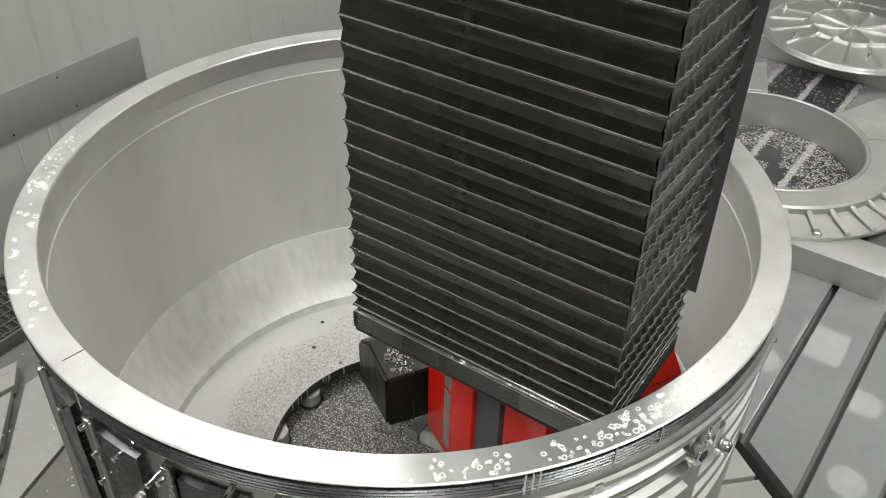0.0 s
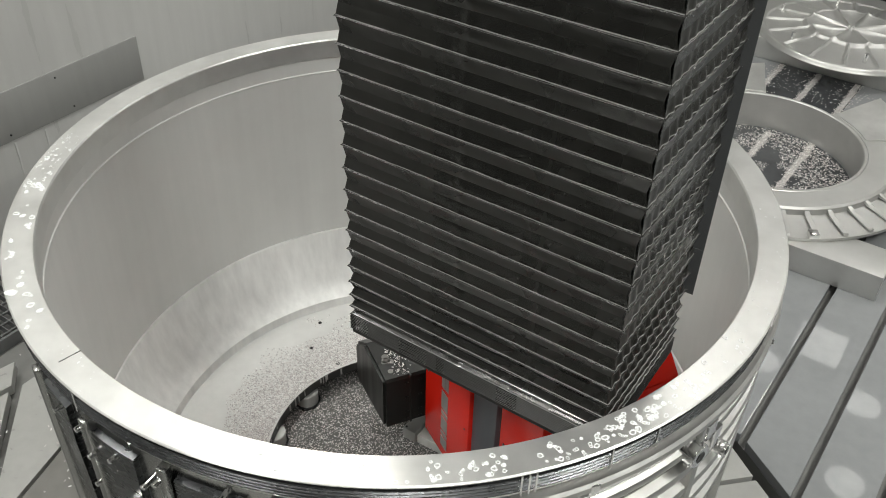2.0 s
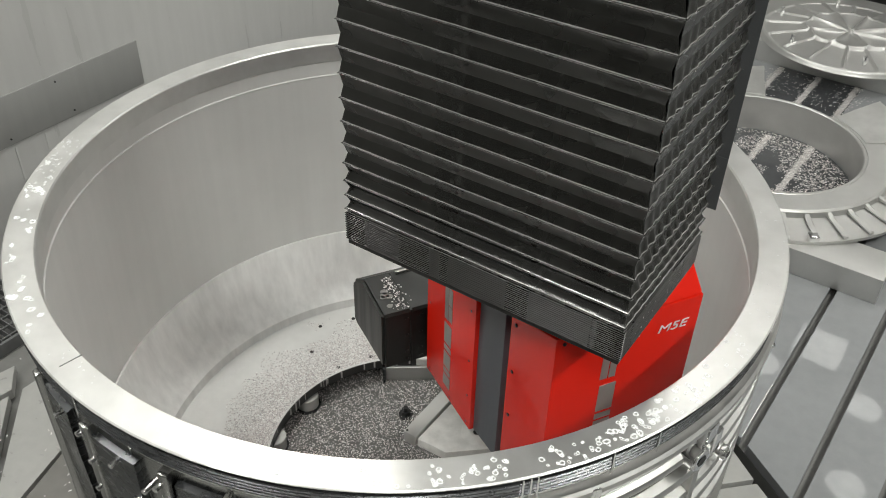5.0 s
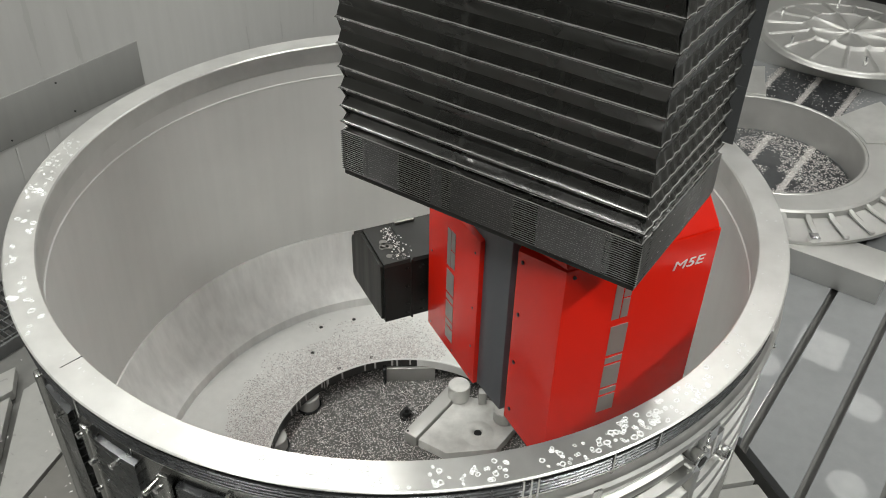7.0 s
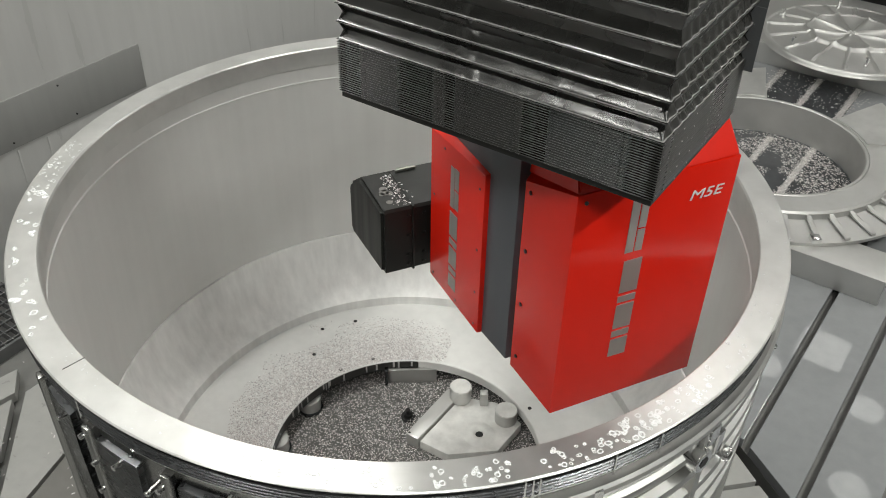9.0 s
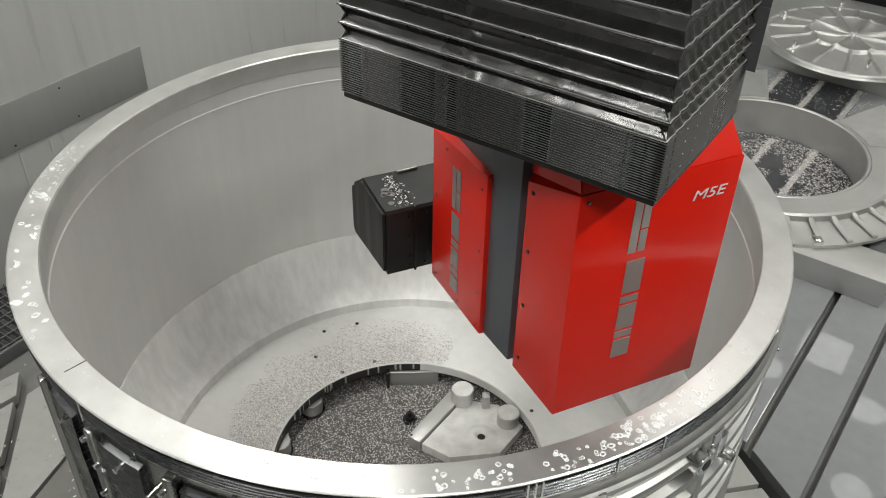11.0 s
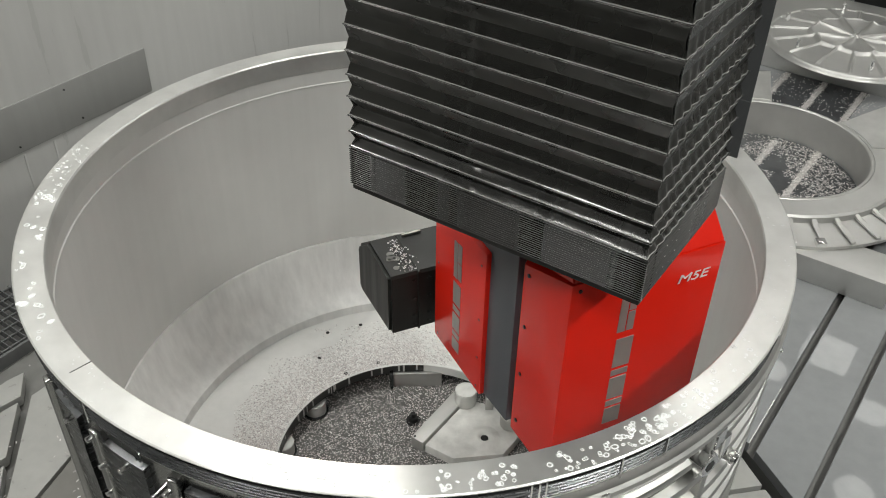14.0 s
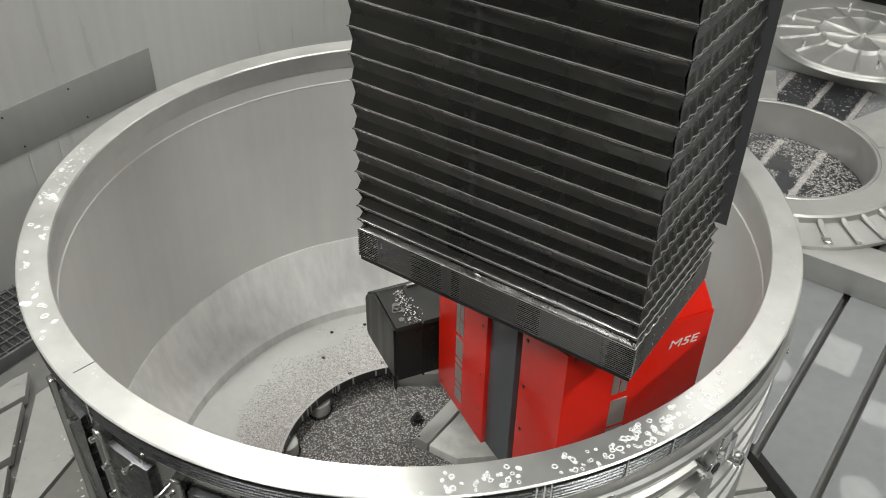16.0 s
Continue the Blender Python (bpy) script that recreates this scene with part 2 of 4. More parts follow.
def shine(name, u, v, su, sv, watts):
    """The light of a lamp: an area light just under its diffuser."""
    d = bpy.data.lights.new(name, "AREA")
    d.shape, d.size, d.size_y, d.energy, d.color = "RECTANGLE", su, sv, watts, (0.99, 0.99, 0.93)
    ob = new(name, d)
    ob.matrix_basis = MACHINE @ pose(u, v, CEIL - 0.05)


def lamps():
    def tube(u, v0, v1, watts):
        t = thing("fill_tube", "lit tube added under the ceiling out of view, for fill light", "lamp", MACHINE @ pose(u, (v0 + v1) / 2, CEIL), "machine lamps")
        h = (v1 - v0) / 2
        part("housing", box(-0.09, 0.09, -h - 0.03, h + 0.03, -0.03, -0.0005, 0.005), SLATE, t)
        part("diffuser", box(-0.075, 0.075, -h, h, -0.045, -0.031, 0.004), LAMP, t, "glowing white diffuser")
        shine("tube_light", u, (v0 + v1) / 2, 0.15, 2 * h, watts)

    def panel(u, v, watts):
        t = thing("panel_lamp", "lit square ceiling panel, out of view", "lamp", MACHINE @ pose(u, v, CEIL), "panel lamps")
        part("housing", box(-0.24, 0.24, -0.26, 0.26, -0.03, -0.0005, 0.004), SLATE, t)
        part("diffuser", box(-0.22, 0.22, -0.24, 0.24, -0.045, -0.031, 0.004), LAMP, t, "glowing white diffuser")
        if watts:
            shine("panel_light", u, v, 0.44, 0.48, watts)

    # added tubes out of view, placed to brighten floor, wall and bellows side
    tube(WALL_U - 0.85, 0.05, 1.25, TUBE * 0.75)
    tube(WALL_U - 0.22, -1.9, -0.7, TUBE * 0.65)
    tube(WALL_U - 0.22, 2.2, 3.4, TUBE * 0.3)
    tube(-2.6, -0.6, 0.8, TUBE * 1.9)
    tube(-2.6, 3.6, 5.4, TUBE * 0.7)
    for u, v in ((-1.17, 5.28), (-0.24, 5.31), (-1.27, 4.31)):
        t = thing("ceiling_lamp", "lit round ceiling lamp", "lamp", MACHINE @ pose(u, v, CEIL), "round lamps")
        part("housing", cyl(0.17, -0.03, -0.0005, segs=32), SLATE, t)
        part("diffuser", cyl(0.155, -0.045, -0.031, segs=32), LAMP, t, "glowing white diffuser")
    panel(-0.63, 5.85, 0)
    # two unseen panels added on the near side as fill light
    panel(0.3, -2.2, SQUARE)
    panel(-1.7, -2.2, SQUARE)
    panel(-0.3, 2.45, SQUARE * 0.15)


TUBE, SQUARE = 48, 33
enclosure()
lamps()


# ---------------------------------------------------------------- table, plates, grating
SLOTS = [0.23, 0.02, -0.19, -0.40, -0.61, -0.82, -1.03, -1.24, -1.45, -1.66, -1.87]


def edge_v(u):
    """The table's near edge: square behind the casing, then slanting towards the camera."""
    return 0.784 + min(0.0, u + 0.779) * 0.7255


def skew(u, v):
    """The table slots run at a slight angle to the bellows."""
    return u - 0.026 * (v - 0.78), v


def table():
    """T-slotted table: ground bars with undercut slots between them."""
    t = thing("machine_table", "wet grey T-slotted steel machine table", "table", MACHINE, kind="structure")
    half, far = 0.0135, BACK_V - 0.3
    edges = [1.2] + [s for s in SLOTS] + [-2.6]
    for i in range(len(edges) - 1):
        a = edges[i] - (half if i else 0)
        b = edges[i + 1] + (half if i + 1 < len(edges) - 1 else 0)
        part("table_bar", prism([(a, edge_v(a)), (b, edge_v(b)), skew(b, far), skew(a, far)], ZT - 0.04, ZT, 0.0025), TABLE, t, smooth=None)
    part("slot_bed", prism([(1.2, 0.784), (-0.779, 0.784), (-2.6, edge_v(-2.6)), (-2.6, far), (1.2, far)], ZT - 0.3, ZT - 0.041), SLOT, t, "dark bed below the T-slots")
    # gutter along the slanting edge
    w = 0.075
    part("gutter", prism([(0.0, 0.783 - w), (-0.78, 0.783 - w), (-2.6, edge_v(-2.6) - w), (-2.6, edge_v(-2.6) - 0.001), (-0.78, 0.783), (0.0, 0.783)], ZT - 0.3, ZT - 0.10), GUTTER, t, "oily dark gutter")


def near_plates():
    """Pale base plates on the near side, with dark joints between them."""
    def plate(poly, z=ZT, mat=PLATE, label="pale steel base plate with scattered swarf"):
        p = thing("base_plate", label, "plate", MACHINE, "base plates", "structure")
        part("plate", prism(poly, z - 0.04, z, 0.003), mat, p)
    plate([(0.80, 0.706), (-0.79, 0.706), (-0.897, 0.623), (0.176, -0.45), (0.80, -0.45)])
    plate([(-0.909, 0.613), (-2.37, -0.45), (0.154, -0.45)])
    plate([(-2.6, -0.47), (-2.6, -2.6), (0.42, -2.6), (0.42, -0.47)])

    def cut_plate(poly, z, mat, label):
        p = thing("base_plate", label, "plate", None, "base plates", "structure")
        part("plate", prism(poly, z - 0.04, z, 0.003), mat, p)

    pale = "pale steel base plate with scattered swarf"
    cut_plate([(-1.472, 0.364), (-1.397, 0.470), (-1.354, 0.508), (-1.326, 0.394), (-1.440, 0.281)], ZT, PLATE, pale)
    cut_plate([(-1.431, 0.256), (-1.325, 0.366), (-1.283, 0.131), (-1.356, 0.055)], ZT, PLATE, pale)
    cut_plate([(-1.344, 0.023), (-1.278, 0.097), (-1.238, -0.083), (-1.261, -0.198)], ZT, PLATE, pale)
    cut_plate([(-1.293, 0.399), (-1.255, 0.446), (-1.20, 0.518), (-0.84, 0.60), (-0.84, 0.14), (-1.085, 0.14), (-1.151, -0.049), (-1.213, -0.2), (-1.23, -0.001)], ZT - 0.003, PLATE, pale)
    cut_plate([(-1.08, 0.133), (-0.845, 0.133), (-0.60, -0.25), (-1.205, -0.22), (-1.144, -0.053)], ZT - 0.012, DULL, "darker grey base plate beside the casing")
    bed = part("ground", prism([(1.52, 0.70), (-0.79, 0.70), (-2.6, edge_v(-2.6) - 0.076), (-2.6, -2.6), (1.52, -2.6)], ZT - 0.37, ZT - 0.06), SLOT, None, at=MACHINE)
    tagged(bed, "dark oily bed under the base plates", "ground", kind="structure")


def grating():
    g = thing("floor_grating", "galvanised walkway grating along the wall", "grating", MACHINE, kind="structure")
    z = ZT - 0.005
    u0, u1, v0, v1 = 1.53, WALL_U - 0.004, -1.2, 0.5
    bar = mesh_of("bar", box(u0, u1, -0.0015, 0.0015, z - 0.03, z), GRATE)
    rod = mesh_of("rod", box(-0.003, 0.003, v0, v1, z - 0.012, z - 0.003), GRATE)
    v = v0
    while v <= v1:
        ob = new("bar", bar)
        ob.parent, ob.location = g, (0, v, 0)
        v += 0.034
    u = u0 + 0.02
    while u < u1:
        ob = new("rod", rod)
        ob.parent, ob.location = g, (u, 0, 0)
        u += 0.05
    part("edge_angle", box(u0 - 0.012, u0, v0, v1, z - 0.05, z + 0.003, 0.001), GRATE, g)


table()
near_plates()
grating()

# ---------------------------------------------------------------- the large turned casing
R_OUT, R_IN = 0.88, 0.813
FLOOR = -0.972


def casing():
    c = thing("turned_casing", "large turned aluminium ring casing with bright wet rim on the table", "workpiece")
    # rim flange: flat bright top, fine grooves round its edge
    rim = [(R_IN, -0.004), (R_IN + 0.003, 0.0), (R_OUT - 0.003, 0.0), (R_OUT, -0.002), (R_OUT, -0.004),
           (R_OUT - 0.008, -0.008), (R_OUT - 0.010, -0.060), (R_OUT - 0.012, -0.066), (R_OUT - 0.02, -0.072), (R_IN + 0.02, -0.072), (R_IN, -0.058)]
    part("rim", lathe(rim, segs=192), ALU_RIM, c, "bright machined rim with wet spots", 30)
    band = [(R_OUT - 0.0075, -0.0095)]
    for z in (-0.018, -0.026, -0.034, -0.042, -0.050):
        band += [(R_OUT - 0.0035, z + 0.003), (R_OUT - 0.0035, z + 0.001), (R_OUT - 0.0065, z - 0.001), (R_OUT - 0.0065, z - 0.003)]
    band += [(R_OUT - 0.0095, -0.0585), (R_OUT - 0.0115, -0.034)]
    # near-black metal: the shade of the undercut band is put into its colour
    part("grooved_band", lathe(band, segs=192), ALU_DARK, c, "fine-grooved edge band, darkened for the shade of its recess", 20)
    # inner wall
    inner = [(R_IN + 0.001, -0.058), (R_IN + 0.0085, -0.0605), (R_IN + 0.0085, -0.106), (R_IN + 0.0055, -0.109), (R_IN + 0.0105, -0.113),
             (0.826, -0.35), (0.834, -0.726), (0.848, -0.727), (0.848, -0.0725), (R_IN + 0.02, -0.0725)]
    part("inner_wall", lathe(inner, segs=192), ALU_WALL, c, "satin inner wall streaked by coolant", 30)
    part("outer_wall", lathe([(0.849, -0.0725), (0.862, -0.0725), (0.862, -0.99), (0.849, -1.0)], segs=160), ALU_OUT, c, "polished outer wall", 30)
    fillet = [(0.8345, -0.7275), (0.830, -0.7295), (0.822, -0.775), (0.808, -0.830), (0.788, -0.885), (0.760, -0.932), (0.729, -0.960), (0.727, -0.974), (0.7268, -0.995), (0.848, -1.0), (0.848, -0.7275)]
    part("inner_fillet", lathe(fillet, segs=192), ALU_STREAK, c, "curved foot of the wall, streaked by coolant", 30)
    # floor plate with the big round hole, a groove round it
    floor = [(0.7265, -0.993), (0.695, -0.993), (0.692, FLOOR), (0.413, FLOOR), (0.41, FLOOR - 0.003), (0.41, FLOOR - 0.035), (0.7265, FLOOR - 0.035)]
    part("floor_plate", lathe(floor, segs=160), ALU_FLOOR, c, "misted floor plate with a round hole", 30)
    # near-black lining on one side stands in for the dark bed mirrored there
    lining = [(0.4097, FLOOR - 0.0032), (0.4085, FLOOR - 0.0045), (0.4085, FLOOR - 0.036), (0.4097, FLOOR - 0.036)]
    part("hole_lining", lathe(lining, 84, 214, 90), GUTTER, c, "edge of the hole, its dark reflection put into the colour", 30)
    # runs of coolant and swarf over the dark edge
    rnd = random.Random(17)
    for k in range(26):
        a, w, h = rnd.uniform(86, 205), rnd.uniform(0.0012, 0.0035), rnd.uniform(0.014, 0.034)
        part("run", move(box(0.4070, 0.4084, -w, w, FLOOR - 0.0035 - h, FLOOR - 0.0035, 0.0005), Matrix.Rotation(radians(a), 4, "Z")), FILM, c)
    part("base_ring", lathe([(0.80, ZT + 0.0005), (0.87, ZT + 0.0005), (0.862, -0.99), (0.80, -1.0)], segs=128), ALU_WALL, c)
    # notch across the rim
    part("rim_joint", move(box(R_IN + 0.002, R_OUT - 0.022, -0.001, 0.001, -0.003, 0.0005), Matrix.Rotation(radians(223.5), 4, "Z")), ALU_DARK, c)
    # horizontal ribs on the outside
    for z, d, t in ((-0.118, 0.012, 0.018), (-0.150, 0.016, 0.026), (-0.215, 0.018, 0.030), (-0.285, 0.018, 0.030), (-0.36, 0.016, 0.030), (-0.44, 0.016, 0.03)):
        prof = [(0.861, z + t / 2), (0.861 + d, z + t / 2 - 0.006), (0.864 + d, z), (0.861 + d, z - t / 2), (0.861, z - t / 2)]
        part("rib", lathe(prof, -78, -6, 64), ALU_PART, c, smooth=40)
    part("flange", lathe([(0.8625, -0.0728), (0.882, -0.0728), (0.888, -0.078), (0.888, -0.090), (0.880, -0.096), (0.8625, -0.097)], -92, -4, 72), ALU_PART, c, "rounded pale flange under the band", 40)
    for x, y in [(-0.312, 0.445), (-0.218, 0.37), (-0.111, 0.419), (0.396, 0.184), (-0.292, 0.573), (-0.178, 0.612)]:
        part("screw_hole", cyl(0.0065, FLOOR - 0.002, FLOOR + 0.0012, x, y, 12), BOLT, c)
    # upright ribs
    for a in (-4, -24, -50, -80, -104, -118, -131, -143):
        w = 0.011
        part("upright_rib", move(box(0.858, 0.884, -w, w, -1.0, -0.073, 0.004), Matrix.Rotation(radians(a), 4, "Z")), ALU_OUT if a < -85 else ALU_PART, c)
    part("upright_flange", move(box(0.8622, 0.889, -0.034, 0.034, -1.0, -0.098, 0.005), Matrix.Rotation(radians(-14), 4, "Z")), ALU_PART, c, "plain upright flange")
    # round bosses and screws on the near side
    for a, z, r in ((-52.0, -0.150, 0.027), (-44.0, -0.235, 0.017), (-66, -0.165, 0.020), (-97, -0.19, 0.016), (-113, -0.18, 0.014), (-125, -0.24, 0.014)):
        m = Matrix.Rotation(radians(a), 4, "Z") @ Matrix.Translation((0.86, 0, z)) @ pose(0, 0, 0, 0, 90)
        boss = part("boss", move(cyl(r, 0, 0.040, segs=28, bevel=0.003), m), CHROME, c, "polished round boss")
        part("bore", move(cyl(r * 0.5, 0.0402, 0.0410, segs=6), m), BOLT, boss)
    for a, z, w, h in ((-49.2, -0.118, 0.016, 0.022), (-47.0, -0.165, 0.012, 0.03), (-68.3, -0.090, 0.010, 0.014)):
        part("lug", move(box(0.858, 0.889, -w, w, z - h, z + h, 0.004), Matrix.Rotation(radians(a), 4, "Z")), CHROME, c)
    for a, z in ((-20, -0.11), (-30, -0.11), (-90, -0.09), (-101, -0.115), (-110, -0.085), (-119, -0.115), (-121, -0.14), (-130.6, -0.161), (-131, -0.245), (-131.8, -0.10), (-126, -0.12), (-137, -0.11)):
        m = Matrix.Rotation(radians(a), 4, "Z") @ Matrix.Translation((0.862, 0, z)) @ pose(0, 0, 0, 0, 90)
        part("stud", move(cyl(0.006, 0, 0.03, segs=12, bevel=0.001), m), CHROME, c)
    # small bright clips across the grooved band
    for a in (-59.8, -66.3, -75.6, -76.4, -77.3, -31, -131.6):
        part("clip", move(box(R_OUT - 0.008, R_OUT - 0.001, -0.0018, 0.0018, -0.0595, -0.0085, 0.0006), Matrix.Rotation(radians(a), 4, "Z")), CHROME, c)
    # lobed pocket walls on the left of the outside
    for a in (-112, -127, -140):
        prof = [(0.861, 0.0), (0.874, -0.004), (0.876, -0.10), (0.872, -0.30), (0.861, -0.34)]
        part("pad", move(lathe(prof, a - 5, a + 4, 10), Matrix.Translation((0, 0, -0.10))), ALU_DARK, c, smooth=40)
    return c


casing()


def clamping():
    """What stands in the hole of the casing: posts, the fixture block and its bolt."""
    tagged(part("swarf_bed", cyl(0.72, ZT + 0.0008, ZT + 0.018, segs=64), BED), "dark bed of swarf under the hole", "swarf", kind="stuff")
    for x, y, r in ((-0.318, 0.286, 0.036), (-0.408, 0.112, 0.038), (0.41, 0.03, 0.035)):
        p = thing("support_post", "short round aluminium support post", "post", pose(x, y, ZT + 0.018), "support posts")
        part("shaft", cyl(r, 0, 0.052, segs=32, bevel=0.002), ALU_FAR, p)
        part("foot", cyl(r + 0.006, 0.0, 0.008, segs=32), ALU_DARK, p)
    f = thing("fixture_block", "misted aluminium fixture block with a stepped edge", "block", pose(0, 0, 0))
    zb = ZT + 0.018
    part("edge_bar", prism([(-0.002, 0.129), (0.035, 0.102), (0.181, 0.292), (0.142, 0.322)], zb, zb + 0.046, 0.003), ALU_FAR, f, "raised bar along one edge")
    part("body", prism([(0.042, 0.104), (0.128, 0.047), (0.286, 0.060), (0.372, 0.168), (0.30, 0.262), (0.186, 0.290)], zb, zb + 0.036, 0.003), FOAM, f, "plate under milky coolant mist")
    part("screw", cyl(0.004, zb + 0.046, zb + 0.0465, 0.010, 0.131, 10), BOLT, f)
    part("stop_pin", box(0.243, 0.268, 0.246, 0.272, zb + 0.0362, zb + 0.088, 0.002), ALU_PART, f)
    crater = [(0.052, 0.0002), (0.042, 0.004), (0.030, 0.010), (0.023, 0.011), (0.017, 0.008), (0.012, 0.001)]
    part("foam_ring", move(lathe(crater, segs=40, closed=False), Matrix.Translation((0.232, 0.125, zb + 0.0362))), FOAM, f, "crater of dried foam round a bore", 60)
    part("bore", cyl(0.0125, zb + 0.0362, zb + 0.038, 0.232, 0.125, 20), BOLT, f)
    for x, y, h in ((0.180, 0.284, 0.056), (0.322, 0.186, 0.046)):
        p = thing("support_post", "short round post standing on the misted fixture block", "post", pose(x, y, zb + 0.0362), "support posts")
        part("shaft", cyl(0.036, 0, h, segs=36, bevel=0.002), ALU_FAR, p)
        part("mist_cap", cyl(0.034, h + 0.0002, h + 0.0012, segs=36), FOAM, p)
    b = thing("clamp_bolt", "dark clamping bolt with washer", "bolt", pose(0.006, 0.235, zb))
    part("washer", cyl(0.024, 0, 0.008, segs=24, bevel=0.001), BOLT, b)
    part("nut", cyl(0.016, 0.008, 0.024, segs=6, bevel=0.001), BOLT, b)
    part("stud", cyl(0.008, 0.024, 0.038, segs=12), BOLT, b)
    k = thing("stop_plate", "upright grey stop plate", "plate", pose(0.02, 0.40, zb))
    part("web", box(-0.08, 0.085, -0.006, 0.006, 0, 0.06, 0.002), ALU_PART, k)
    part("end", box(-0.092, -0.081, -0.02, 0.012, 0, 0.068, 0.002), ALU_DARK, k)


clamping()

# ---------------------------------------------------------------- milling head and bellows
HA = radians(21)
D1 = Vector((math.cos(HA), math.sin(HA), 0))
D2 = Vector((-math.sin(HA), math.cos(HA), 0))
HEAD = Matrix(((D1.x, D2.x, 0, 0), (D1.y, D2.y, 0, 0), (0, 0, 1, 0), (0, 0, 0, 1)))
BU0, BU1, BV0, BV1 = -0.695, -0.077, -0.297, 0.055      # outline of the bellows
ZB = 0.40                                               # underside of the bellows at full lift

# how far the head stands below its full lift
LIFT = [(0, -0.604), (0.5, -0.646), (1, -0.678), (1.5, -0.649), (2, -0.607), (2.5, -0.565), (3, -0.521), (3.5, -0.4755), (4, -0.433),
        (4.5, -0.389), (5, -0.345), (5.5, -0.301), (6, -0.257), (6.5, -0.2142), (7, -0.172), (7.5, -0.1295), (8, -0.085), (8.5, -0.0415),
        (9, 0.0), (9.1, 0.003), (9.25, 0.004), (10.2, 0.004), (11.2, 0.004), (11.5, 0.003), (11.75, -0.003), (12, -0.0135), (12.5, -0.059), (13, -0.1055),
        (13.5, -0.1495), (14, -0.1938), (14.5, -0.2373), (15, -0.2828), (15.5, -0.3264), (16, -0.3715)]


def letters(text, size, mat, parent, m, label):
    cu = bpy.data.curves.new("text", "FONT")
    cu.body, cu.size, cu.extrude, cu.shear, cu.offset = text, size, 0.0006, 0.2, 0.0
    ob = bpy.data.objects.new("text", cu)
    scene.collection.objects.link(ob)
    bpy.context.view_layer.update()
    me = bpy.data.meshes.new_from_object(ob.evaluated_get(bpy.context.evaluated_depsgraph_get()))
    bpy.data.objects.remove(ob)
    me.materials.clear()
    me.materials.append(mat)
    o = new("lettering", me)
    o.parent, o.matrix_basis = parent, m
    return tagged(o, label)


def milling_head():
    h = thing("milling_head", "red and black bi-rotary milling head hanging from its ram", "milling head", HEAD.copy())
    # main red cover: broad front face and a narrow side face with a sloping top
    outline = [(0.106, -0.568), (0.462, -0.562), (0.455, -0.385), (0.116, -0.385), (0.0945, -0.404)]
    cover = part("main_cover", prism(outline, [-0.25] * 5, [0.303, 0.306, 0.306, 0.245, 0.240], 0.003), RED, h, "glossy red sheet cover with silver lettering", 25)
    bm = bmesh.new()
    lo = [bm.verts.new(p) for p in ((0.109, -0.5665, 0.304), (0.461, -0.5605, 0.3065), (0.454, -0.387, 0.3065), (0.109, -0.387, 0.2455))]
    hi = [bm.verts.new(p) for p in ((0.125, -0.525, 0.360), (0.452, -0.520, 0.366), (0.446, -0.387, 0.372), (0.120, -0.387, 0.330))]
    bm.faces.new(lo[::-1])
    bm.faces.new(hi)
    for i in range(4):
        bm.faces.new((lo[i], lo[(i + 1) % 4], hi[(i + 1) % 4], hi[i]))
    bmesh.ops.bevel(bm, geom=bm.edges[:], offset=0.003, segments=2, affect="EDGES")
    part("top_cap", bm, RED, h, "red sloping top of the cover", 25)
    # screws sunk along the side face
    for z in (0.225, 0.085, -0.055, -0.205):
        part("screw", move(cyl(0.0045, 0, 0.0035, segs=14), Matrix.Translation((0.0935, -0.425, z)) @ pose(0, 0, 0, 0, 90, 0)), BOLT, cover)
    part("screw", move(cyl(0.004, 0, 0.003, segs=10), Matrix.Translation((0.125, -0.5675, 0.285)) @ pose(0, 0, 0, 90)), BOLT, cover)
    # silver marks on the broad face, plain bars

    def bar(name, x0, x1, z0, z1):
        y = -0.568 + (x0 - 0.106) * 0.0169
        bm = bmesh.new()
        pts = [(x0, z0), (x1, z0), (x1, z1), (x0, z1)]
        lo = [bm.verts.new((x, y - 0.0012, z)) for x, z in pts]
        hi = [bm.verts.new((x, y + 0.002, z)) for x, z in pts]
        bm.faces.new(lo)
        bm.faces.new(hi[::-1])
        for i in range(4):
            bm.faces.new((lo[i], hi[i], hi[(i + 1) % 4], lo[(i + 1) % 4]))
        part(name, bm, SILVER, cover, "silver bar of a plain mark")

    bar("mark", 0.228, 0.246, 0.142, 0.262)
    bar("mark", 0.2495, 0.266, 0.142, 0.192)
    bar("mark", 0.2495, 0.266, 0.196, 0.262)
    for z0, z1 in ((-0.130, -0.083), (-0.076, -0.060), (-0.053, 0.010), (0.017, 0.033), (0.042, 0.122)):
        bar("mark", 0.231, 0.272, z0, z1)
    letters("M5E", 0.031, LETTER, h, Matrix.Translation((0.355, -0.5655, 0.2295)) @ pose(0, 0, 0, 90, 0, 0.97) @ Matrix.Diagonal((1.38, 1, 1, 1)), "silver lettering on the red cover")
    # slate column between the covers
    part("column", prism([(0.092, -0.384), (0.43, -0.384), (0.43, 0.0), (0.075, 0.0), (0.082, -0.28)], -0.25, 0.335, 0.003), SLATE, h, "slate grey column between the covers", 25)
    part("shoulder", prism([(0.10, -0.384), (0.44, -0.5), (0.46, 0.02), (0.09, 0.02)], 0.30, 0.388, 0.004), BLACK_BOX, h, "black shoulder under the bellows", 25)
    for x, y in ((0.11, -0.36), (0.105, -0.34)):
        part("screw", cyl(0.005, 0.388, 0.391, x, y, 10), BOLT, h)
